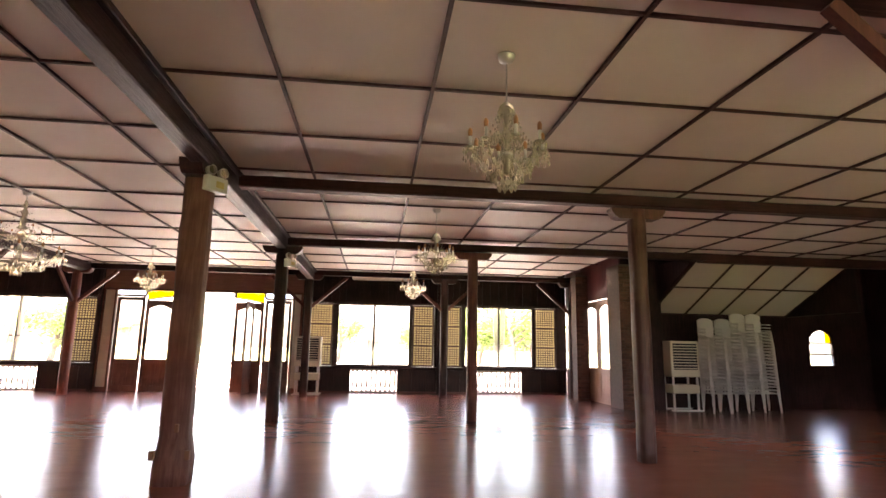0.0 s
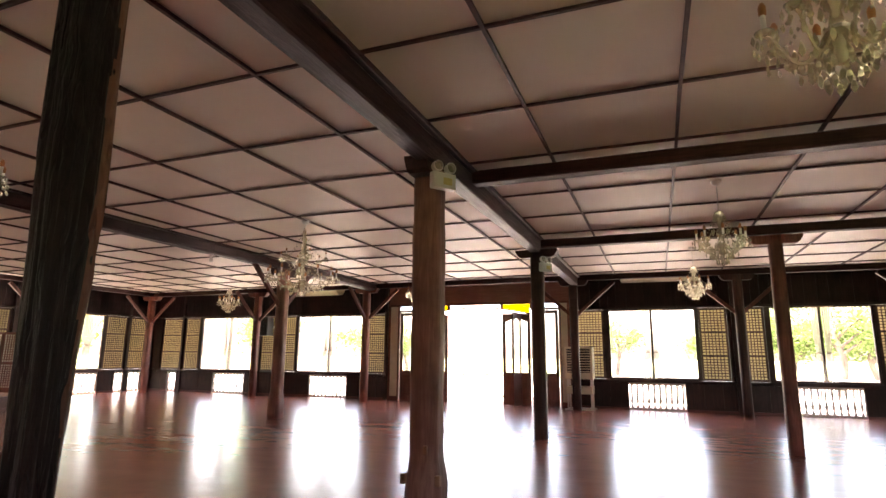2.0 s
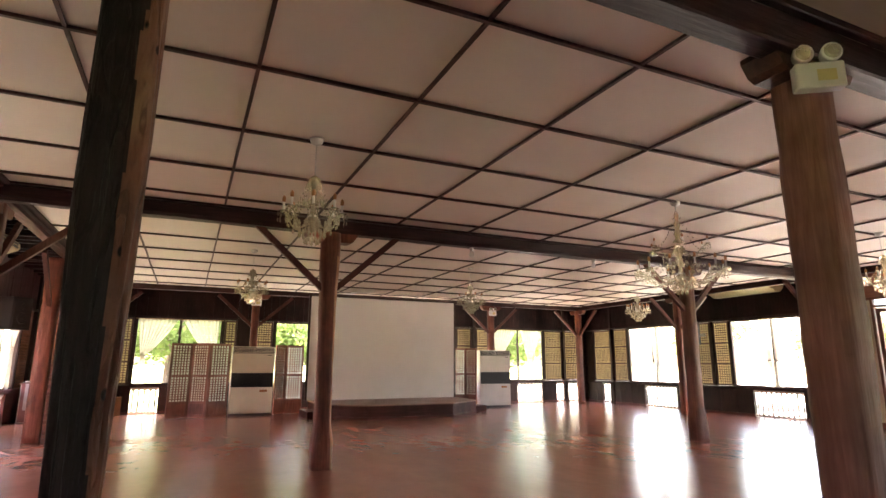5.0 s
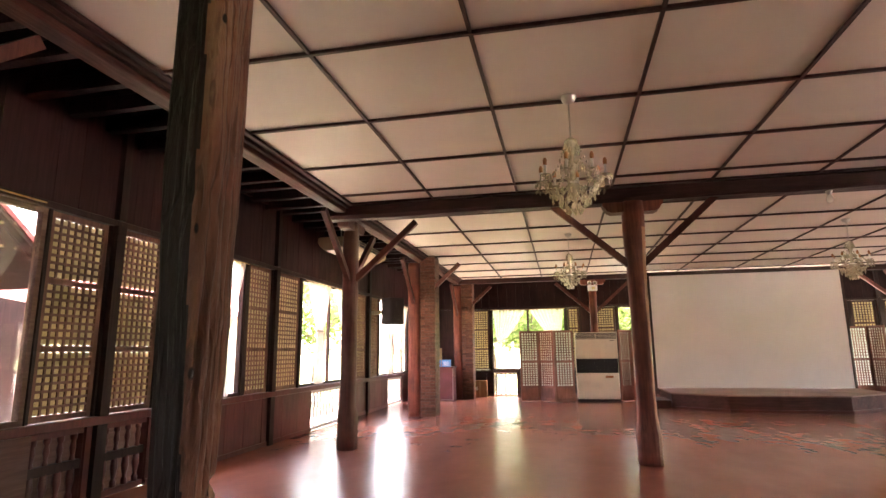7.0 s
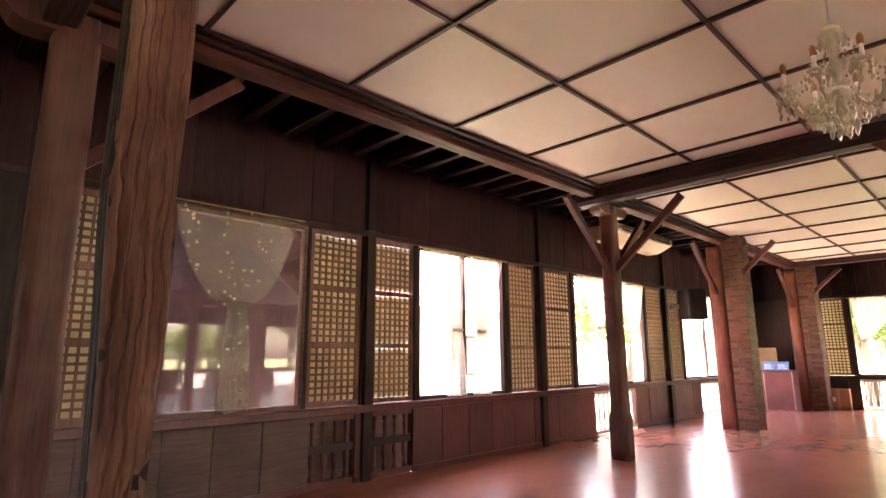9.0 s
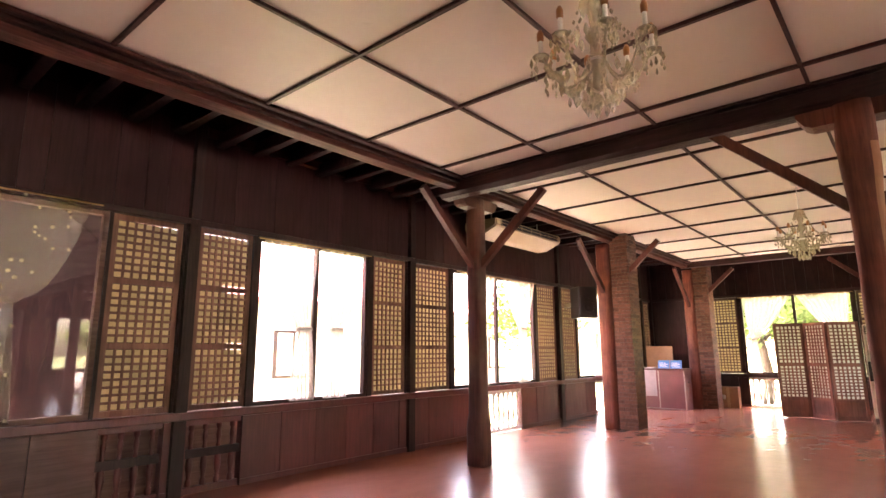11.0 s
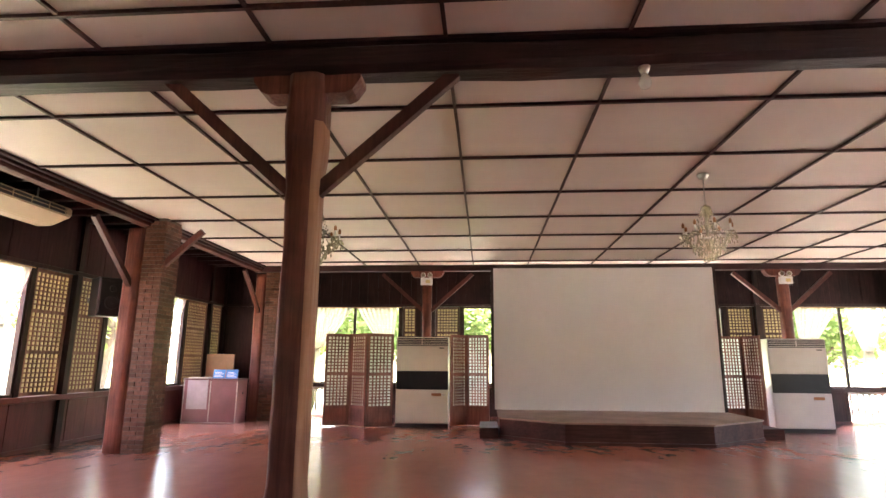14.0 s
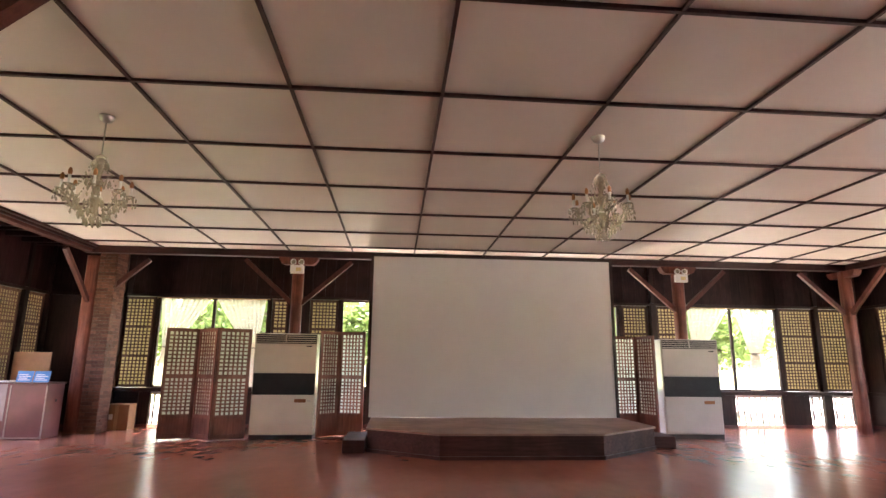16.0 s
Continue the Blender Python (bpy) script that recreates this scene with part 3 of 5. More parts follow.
def gallery_wall(side, ends, shutters, windows, rails, studs, near=(), brown=()):
    """The wall's solid parts: boards below the sill but for the baluster bays, boards over the heads, and fillers between the bays."""
    wall = thing(side.name, "dark wooden gallery wall with sills and plank boards", "wall", kind="structure")
    u0, u1 = ends
    low = bmesh.new()
    at = u0
    for a, b in sorted(rails) + [(u1, u1)]:
        if a - at > 0.02:
            box(low, *side.ext(at, a, 0.03, 0.1, 0.0, 0.7))
        at = b
    # North and west walls get near-black wood; their backlit shade is painted in.
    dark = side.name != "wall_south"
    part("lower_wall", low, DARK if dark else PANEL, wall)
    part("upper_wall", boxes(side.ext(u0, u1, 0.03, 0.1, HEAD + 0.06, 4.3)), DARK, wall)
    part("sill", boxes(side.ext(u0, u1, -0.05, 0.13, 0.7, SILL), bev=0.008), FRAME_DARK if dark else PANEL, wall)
    part("head_rail", boxes(side.ext(u0, u1, -0.03, 0.12, HEAD, HEAD + 0.06), bev=0.006), FRAME_DARK, wall)
    fill = bmesh.new()
    at = u0
    for a, b in sorted(shutters + windows) + [(u1, u1)]:
        if a - at > 0.015:
            box(fill, *side.ext(at, a, 0.0, 0.09, SILL, HEAD))
        at = max(at, b)
    part("jamb", fill, FRAME_DARK, wall)
    for u in studs:
        part("stud", boxes(side.ext(u - 0.06, u + 0.06, -0.05, 0.03, 0.0, 0.7), side.ext(u - 0.055, u + 0.055, -0.06, 0.0, SILL, HEAD), side.ext(u - 0.05, u + 0.05, -0.06, 0.03, HEAD + 0.06, 3.9)), FRAME_DARK, wall)
    for a, b in rails:
        m = PANEL if (a, b) in brown else WHITE
        n = max(2, round((b - a) / 0.145))
        if (a, b) in brown:
            part("backing_board", boxes(side.ext(a - 0.1, b + 0.1, 0.16, 0.19, -0.05, 0.7)), PANEL_WORN, wall)
            part("middle_rail", boxes(side.ext(a, b, 0.04, 0.09, 0.33, 0.41)), FRAME_DARK, wall)
        part("bottom_rail", boxes(side.ext(a, b, 0.03, 0.1, 0.0, 0.06)), m, wall)
        part("top_rail", boxes(side.ext(a, b, 0.03, 0.1, 0.64, 0.7)), m, wall)
        for i in range(n):
            o = part("baluster", baluster_mesh(m), m, wall)
            o.location = side.at(a + (b - a) * (i + 0.5) / n, 0.065, 0.06)
    for i, (a, b) in enumerate(shutters):
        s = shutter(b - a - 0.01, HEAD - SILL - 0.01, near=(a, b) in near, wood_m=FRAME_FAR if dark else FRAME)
        s.matrix_basis = side.place((a + b) / 2, 0.045, SILL + 0.005)
    return wall


S_SHUT = [(-2.83, -2.1), (-5.02, -4.36), (-5.8, -5.18), (-8.24, -7.6), (-9.22, -8.4), (-12.58, -11.84), (-13.42, -12.7), (-17.0, -16.1), (-17.75, -17.1)]
# Last three are unseen openings, added to bring daylight to the east end.
S_WIN = [(-4.33, -2.87), (-7.52, -5.86), (-11.76, -9.3), (-16.02, -13.5), (6.8, 9.2), (2.7, 5.2), (10.2, 12.6)]
S_RAIL = [(-4.97, -4.42), (-5.78, -5.2), (-11.2, -9.77), (-15.5, -14.2)]
WALL_S = gallery_wall(SIDE_S, (WEST, 13.0), S_SHUT, S_WIN, S_RAIL, [-2.0, -5.1, -8.32, -12.64, -17.05, 2.0, 6.0], near=S_SHUT[:3], brown=S_RAIL[:2])
N_SHUT = [(-17.3, -16.35), (-16.2, -15.5), (-12.75, -11.95), (-11.85, -11.3), (-8.6, -7.9), (-1.97, -1.23), (1.15, 1.82), (2.13, 2.66), (4.98, 5.68)]
N_WIN = [(-15.42, -12.85), (-11.26, -8.72), (-1.12, 1.1), (2.75, 4.94)]
N_RAIL = [(-14.75, -13.35), (-10.7, -9.3), (-0.66, 0.73), (3.15, 4.56), (-16.9, -16.45)]
DOOR0, DOOR1 = -7.42, -2.46
WALL_N1 = gallery_wall(SIDE_N, (WEST, -7.8), N_SHUT[:5], N_WIN[:2], N_RAIL[:2] + N_RAIL[4:], [-16.27, -12.8, -7.87])
SIDE_N2 = Side("wall_north", "x", NORTH, 1)
WALL_N2 = gallery_wall(SIDE_N2, (-2.15, 6.0), N_SHUT[5:], N_WIN[2:], N_RAIL[2:4], [-2.08, 1.97])
W_SHUT = [(0.15, 0.48), (0.58, 1.2), (3.6, 3.95), (4.4, 5.0), (11.3, 11.9), (12.1, 12.6), (15.02, 15.85), (15.95, 16.9)]
W_WIN = [(1.26, 3.54), (5.06, 7.4), (8.9, 11.22), (12.75, 14.97)]
W_RAIL = [(1.3, 2.0), (13.8, 14.9), (16.1, 16.6), (15.55, 15.9)]
WALL_W = gallery_wall(SIDE_W, (SOUTH, NORTH), W_SHUT, W_WIN, W_RAIL, [0.53, 12.0, 15.9, 4.0])
n = 1
for side, wins in ((SIDE_S, S_WIN), (SIDE_N, N_WIN), (SIDE_W, W_WIN)):
    for a, b in wins:
        window(n, side, a, b, glass=(n == 1), mullions=() if n == 1 else (0.5,))
        n += 1

for k, y in enumerate((SOUTH, NORTH)):
    out = -1 if k == 0 else 1
    solid("corner_post", boxes((WEST - 0.13, WEST + 0.06, min(y - out * 0.06, y + out * 0.13), max(y - out * 0.06, y + out * 0.13), 0, 4.29), bev=0.006), FRAME_DARK, "dark wooden corner post of the gallery wall", "post", "gallery corner posts", "structure")

# ---- north doorway ----
D0, D1 = NORTH, NORTH + 0.1
surround = thing("door_surround", "pink-painted lintel and cream side panels round the doorway", "door surround", kind="structure")
part("lintel", boxes((-7.8, -2.15, D0, D0 + 0.1, 2.88, 4.3)), LINTEL, surround)
part("rail", boxes((-7.8, -2.15, D0 - 0.03, D0 + 0.09, 2.86, 2.92), bev=0.006), DOORWOOD, surround)
for a, b in ((-7.8, DOOR0), (DOOR1, -2.15)):
    part("side_panel", boxes((a + 0.06, b - 0.06, D0 + 0.02, D0 + 0.08, 0.0, 2.86)), CREAM, surround)
    part("side_post", boxes((a, a + 0.06, D0 - 0.01, D0 + 0.1, 0.0, 2.86), (b - 0.06, b, D0 - 0.01, D0 + 0.1, 0.0, 2.86), (a + 0.06, b - 0.06, D0, D0 + 0.1, 0.0, 0.12)), DOORWOOD, surround)
LEAVES = [(-7.4, -6.64), (-6.6, -5.82), (-4.1, -3.28), (-3.24, -2.48)]
part("transom_rail", boxes((DOOR0, -6.62, D0, D0 + 0.08, 2.68, 2.74), (-3.26, DOOR1, D0, D0 + 0.08, 2.68, 2.74)), DOORWOOD, surround)
part("mullion", boxes(*[(u - 0.03, u + 0.03, D0, D0 + 0.08, 2.74, 2.86) for u in (-6.62, -5.8, -4.12, -3.26)]), DOORWOOD, surround)
for a, b in ((-7.4, -6.65), (-3.23, -2.48)):
    p = part("pane", boxes((a, b, D0 + 0.04, D0 + 0.046, 2.742, 2.858)), BLUE_GLASS, surround, "pale blue glass pane")
    p.visible_shadow = False


def arch_z(u):
    return 2.60 + 0.2 * (1 - ((u + 4.96) / 1.7) ** 2)


for a, b, m in ((-6.59, -5.83, YELLOW_GLASS), (-5.77, -4.15, MILK_GLASS), (-4.09, -3.29, YELLOW_GLASS)):
    bm = bmesh.new()
    k = 10
    lo = [(a + (b - a) * i / k, arch_z(a + (b - a) * i / k)) for i in range(k + 1)]
    for y in (D0 + 0.04, D0 + 0.046):
        bm.faces.new([bm.verts.new((u, y, z)) for u, z in lo] + [bm.verts.new((b, y, 2.858)), bm.verts.new((a, y, 2.858))])
    p = part("pane", bm, m, surround, "amber glass pane" if m is YELLOW_GLASS else "clear glass fanlight")
    p.visible_shadow = False
bm = bmesh.new()
for i in range(20):
    u, v = -6.6 + 3.32 * i / 20, -6.6 + 3.32 * (i + 1) / 20
    bar(bm, (u, D0 + 0.045, arch_z(u) - 0.02), (v, D0 + 0.045, arch_z(v) - 0.02), 0.07, 0.04)
part("arch", bm, DOORWOOD, surround)


def door_leaf(width, height, arched, material=None, handle=True):
    """A leaf with a tall glass over a panel; hinge at x 0."""
    m = material or DOORWOOD
    ob = thing("door_leaf", "reddish wooden door leaf with tall glass over a solid panel", "door", "hall doors", "structure")
    st = 0.085
    top = height - (0.14 if arched else 0.1)
    fr = boxes((0, st, -0.022, 0.022, 0, height), (width - st, width, -0.022, 0.022, 0, height), (st, width - st, -0.02, 0.02, 0, 0.16), (st, width - st, -0.02, 0.02, 0.78, 0.9), (st, width - st, -0.02, 0.02, top, height))
    if arched:
        k = 8
        for i in range(k):
            u0, u1 = -1 + 2 * i / k, -1 + 2 * (i + 1) / k
            c, h = width / 2, (width - 2 * st) / 2
            z = top - 0.09 * max(u0 * u0, u1 * u1)
            if top - z > 0.006:
                box(fr, c + u0 * h, c + u1 * h, -0.018, 0.018, z, top + 0.002)
    part("frame", fr, m, ob)
    part("panel", boxes((st, width - st, -0.01, 0.01, 0.16, 0.78), bev=0.004), m, ob)
    p = part("pane", boxes((st, width - st, -0.003, 0.003, 0.9, top)), MILK_GLASS, ob)
    p.visible_shadow = False
    if handle:
        part("handle", boxes((width - 0.06, width - 0.03, -0.05, -0.022, 0.98, 1.12), bev=0.006), BRASS, ob, "small brass handle")
    return ob


for i, (a, b) in enumerate(LEAVES):
    d = door_leaf(b - a, 2.58 if i in (1, 2) else 2.67, i in (1, 2))
    d.matrix_basis = pose(a, D0 + 0.045, 0.0)
d = door_leaf(0.8, 2.56, True)
d.matrix_basis = pose(-3.55, D0 - 0.03, 0.01, 0, 0, -93)

# ---- east side: door bay, dark recess under a sloping ceiling ----
east = thing("wall_east", "dark wooden wall closing the recess and the hall end", "wall", kind="structure")
part("wall_board", boxes((13.0, 13.12, SOUTH, 13.4, 0, 4.3)), DARK, east)
part("wall_board", boxes((6.2, 6.9, 12.75, 12.85, 0, 4.3), (6.9, 7.0, 12.85, 13.3, 0, 4.3), (5.94, 6.2, 12.76, 12.84, 3.465, 4.3)), DARK, east)
AW0, AW1 = 11.25, 12.0
part("wall_board", boxes((6.9, AW0, 13.3, 13.42, 0, 4.3), (AW1, 13.12, 13.3, 13.42, 0, 4.3), (AW0, AW1, 13.3, 13.42, 0, 1.08), (AW0, AW1, 13.3, 13.42, 1.98, 4.3)), DARK, east)
part("door_wall", boxes((6.0, 6.1, 12.85, 13.5, 0, 4.3), (6.0, 6.1, 15.45, NORTH, 0, SILL), (6.0, 6.1, 15.45, NORTH, HEAD, 4.3), (6.0, 6.1, 13.5, 15.45, 2.72, 4.3)), PANEL, east)
s = shutter(0.7, HEAD - SILL, False)
s.matrix_basis = pose(6.03, 16.35, SILL, 0, 0, 90)
s = shutter(0.55, HEAD - SILL, False)
s.matrix_basis = pose(6.03, 15.74, SILL, 0, 0, 90)
PALEDOOR = wood("pale_pink_door", (0.36, 0.2, 0.15), (0.52, 0.33, 0.26), 0.45, relief=0.2, vary=False, stain=(0.34, 0.19, 0.15))
for y, turn in ((13.5, 90), (15.44, -90)):
    d = door_leaf(0.96, 2.7, True, PALEDOOR)
    d.matrix_basis = pose(6.05, y, 0, 0, 0, turn)
    d["label"] = "pale pink wooden door leaf with arched glass"
slope = bmesh.new()
for i in range(4):
    for j in range(2):
        x0, x1 = 6.95 + 3.7 * i / 4 + 0.02, 6.95 + 3.7 * (i + 1) / 4 - 0.02
        y0, y1 = 11.0 + 2.3 * j / 2 + 0.02, 11.0 + 2.3 * (j + 1) / 2 - 0.02
        slope.faces.new([slope.verts.new((x, y, 3.42 - 0.477 * (y - 11.0))) for x, y in ((x0, y0), (x0, y1), (x1, y1), (x1, y0))])
SLOPE = solid("sloping_ceiling", slope, CEIL, "sloping beige ceiling boards over the dark recess", "ceiling", kind="structure")
bm = bmesh.new()
for i in range(5):
    x = 6.95 + 3.7 * i / 4
    bar(bm, (x, 11.0, 3.415), (x, 13.3, 3.415 - 0.477 * 2.3), 0.05, 0.03)
for j in range(3):
    y = 11.0 + 2.3 * j / 2
    bar(bm, (6.95, y, 3.412 - 0.477 * (y - 11)), (10.65, y, 3.412 - 0.477 * (y - 11)), 0.05, 0.03)
part("batten", bm, BATTEN, SLOPE)
part("side_board", boxes((10.67, 10.75, 11.05, 13.3, 2.3, 3.45)), DARK, SLOPE)
cheek = prism(bmesh.new(), [(11.0, 3.45), (13.3, 3.45), (13.3, 2.34), (11.0, 3.43)], 6.87, 6.93)
for v in cheek.verts:
    v.co = Vector((v.co.z, v.co.x, v.co.y))
part("side_board", cheek, DARK, SLOPE)
aw = thing("window_13", "small arched window with clear, yellow and blue glass", "window", kind="structure")
part("window_frame", boxes((AW0, AW0 + 0.04, 13.32, 13.4, 1.08, 1.98), (AW1 - 0.04, AW1, 13.32, 13.4, 1.08, 1.98), (AW0, AW1, 13.32, 13.4, 1.35, 1.38), (AW0, AW1, 13.32, 13.4, 1.64, 1.67)), FRAME_DARK, aw)
for z0, z1, m in ((1.08, 1.35, BLUE_GLASS), (1.38, 1.64, MILK_GLASS), (1.67, 1.98, YELLOW_GLASS)):
    for a, b in ((AW0 + 0.04, (AW0 + AW1) / 2 + 0.15), ((AW0 + AW1) / 2 + 0.15, AW1 - 0.04)):
        p = part("pane", boxes((a + 0.004, b - 0.004, 13.35, 13.355, z0, z1)), m if b > AW1 - 0.1 else MILK_GLASS, aw)
        p.visible_shadow = False
bm = bmesh.new()
for i in range(12):
    u0, u1 = -1 + 2 * i / 12, -1 + 2 * (i + 1) / 12
    c, h = (AW0 + AW1) / 2, (AW1 - AW0) / 2
    z = 1.6 + 0.38 * math.sqrt(max(0, 1 - max(u0 * u0, u1 * u1)))
    box(bm, c + u0 * h, c + u1 * h, 13.31, 13.345, z, 2.02)
part("arch", bm, DARK, aw)


# ---- posts ----
def post_mesh(w, d, height, base=0.0, rough=0.006, seed=0, levels=28, sides=16, lean=0.0, base_h=0.42, head=0.0):
    """A hewn post with softened corners; base: extra half-width of a foot block."""
    bm = bmesh.new()
    rings = []
    for i in range(levels + 1):
        z = height * i / levels
        grow = 0.0
        if base:
            grow = base if z < base_h else max(0.0, base * (1 - (z - base_h) / 0.1))
        grow += head * max(0.0, min(1.0, (z - 2.45) / 0.3))
        ring = []
        for k in range(sides):
            a = 2 * math.pi * (k + 0.5) / sides
            c, s = math.cos(a), math.sin(a)
            q = (abs(c) ** 7 + abs(s) ** 7) ** (-1 / 7)
            p = Vector((c * q, s * q, 0))
            f = 1.0 + (rough / w) * 2 * noise.noise(Vector((c * 1.5 + seed, s * 1.5, z * 1.6))) + (rough / w) * 1.2 * noise.noise(Vector((c * 6 + seed, s * 6, z * 5)))
            ring.append(bm.verts.new((p.x * (w / 2 + grow) * f + lean * z, p.y * (d / 2 + grow) * f, z)))
        rings.append(ring)
    for r, s in zip(rings, rings[1:]):
        for k in range(sides):
            bm.faces.new((r[k], r[(k + 1) % sides], s[(k + 1) % sides], s[k]))
    bm.faces.new(rings[0][::-1])
    bm.faces.new(rings[-1])
    return bm


def corbel(bm, axis, length, w, z0, z1):
    """A bracket block with rounded undersides at both ends."""
    n = 14
    prev = None
    for i in range(n + 1):
        t = -1 + 2 * i / n
        low = z0 + (z1 - z0) * 0.75 * max(0, (abs(t) - 0.72) / 0.28) ** 2
        u = t * length / 2
        ring = []
        for sw, z in ((-1, low), (1, low), (1, z1), (-1, z1)):
            ring.append(bm.verts.new((u, sw * w / 2, z) if axis == "x" else (sw * w / 2, u, z)))
        if prev:
            for k in range(4):
                bm.faces.new((prev[k], prev[(k + 1) % 4], ring[(k + 1) % 4], ring[k]))
        else:
            bm.faces.new(ring[::-1])
        prev = ring
    bm.faces.new(prev)
    return bm


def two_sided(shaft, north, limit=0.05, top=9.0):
    """A second, barer wood on the north side, paled further for window light."""
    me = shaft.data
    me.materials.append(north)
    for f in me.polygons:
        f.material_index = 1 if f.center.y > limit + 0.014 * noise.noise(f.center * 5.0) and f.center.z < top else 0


def post(x, y, w, d, material, label, top=3.24, base=0.0, seed=0, corb=(), braces=(), rough=0.006, base_h=0.42, brace_len=1.02, brace_z=2.42, north=None, head=0.0):
    ob = thing("post", label, "post", "hall posts", at=pose(x, y, 0))
    shaft = part("shaft", post_mesh(w, d, top, base, rough, seed, base_h=base_h, head=head), material, ob, smooth=True)
    # Bare north face, its tan brightened to include the light from the windows.
    if north:
        two_sided(shaft, north, d * 0.36, 2.9)
    for ax in corb:
        part("corbel", corbel(bmesh.new(), ax, 0.75, w * 0.85, 3.1 if top < 3.3 else top - 0.14, 3.24 if top < 3.3 else top), POST_DARK if material is POST_PALE else material, ob)
    for dx, dy in braces:
        L = brace_len
        off = w / 2 * 0.8
        part("brace", bar(bmesh.new(), (dx * off, dy * off, brace_z), (dx * L, dy * L, 3.26), 0.07, 0.085), BRACE, ob)
    return ob


BROWN, PALE_L = "reddish brown hewn wooden post carrying a corbel", "pale brown hewn wooden post with a wider foot"
COLUMN = post(-1.91, 6.0, 0.27, 0.27, POST_PALE, "thick reddish brown hewn post with a foot block", base=0.028, seed=1, corb=("y",), rough=0.01, base_h=0.3)
for x, y in ((0.165, -0.12), (-0.165, -0.13)):
    part("wedge", boxes((x - 0.025, x + 0.025, y - 0.03, y + 0.03, 0.24, 0.33), bev=0.006), POST_TAN, COLUMN)
part("peg", boxes((0.03, 0.07, -0.165, -0.13, 0.5, 0.58), bev=0.006), POST_TAN, COLUMN)
post(-1.8, 10.8, 0.22, 0.22, POST_DARK, "slim dark wooden post under the long beam", seed=2, corb=("x",))
post(1.92, 10.75, 0.19, 0.19, POST, "slim reddish wooden post under a cross beam", seed=3, corb=("x",))
post(3.47, 6.85, 0.2, 0.2, POST_RED, "reddish wooden post with peeling pale side", seed=4, corb=("x",))
post(-7.76, 4.4, 0.215, 0.215, POST, "reddish brown hewn post with diagonal braces", base=0.03, seed=5, corb=("y",), braces=((0, 1), (0, -1)), rough=0.01, base_h=0.4, north=POST_TAN, head=0.02)
post(-7.72, 11.4, 0.23, 0.23, POST_PALE, "pale brown post with diagonal braces and a wider foot", base=0.03, seed=6, corb=("y",), braces=((0, 1), (0, -1)))
post(-8.17, 0.36, 0.2, 0.2, POST_RED, "reddish brown gallery post with diagonal braces", base=0.025, seed=7, corb=("x",), braces=((1, 0), (-1, 0), (0, 1)), top=3.3, base_h=0.5)
post(-1.92, 0.35, 0.24, 0.24, POST_RED, "dark reddish gallery post beside the lace-curtained window", seed=8, corb=("x",), braces=((-1, 0),), top=3.3)
post(-12.27, 0.26, 0.24, 0.26, POST, "reddish gallery post built against a brick pier", seed=9, braces=((1, 0), (0, 1)), top=3.3)
post(-16.87, 0.37, 0.22, 0.24, POST, "reddish corner post built against a brick pier", seed=10, braces=((1, 0), (0, 1)), top=3.3)
for x, s in ((-16.6, 14), (-11.95, 15), (-7.95, 16), (-1.85, 17), (1.97, 18), (5.75, 19)):
    br = {-16.6: ((0, -1), (1, 0)), -11.95: ((1, 0), (0, -1)), -7.95: ((1, 0), (0, -1)), -1.85: ((1, 0), (-1, 0)), 1.97: ((-1, 0), (1, 0)), 5.75: ((-1, 0),)}[x]
    post(x, 15.72, 0.2, 0.2, POST_DARK if x > -3 else POST, "slim wooden gallery post with diagonal braces", seed=s, braces=br, top=3.32, corb=("x",))
for y, s in ((4.32, 22), (12.02, 23)):
    post(-16.6, y, 0.2, 0.2, POST, "reddish wooden post behind the air conditioner", seed=s, corb=("y",), braces=((0, 1), (0, -1)), top=3.32)


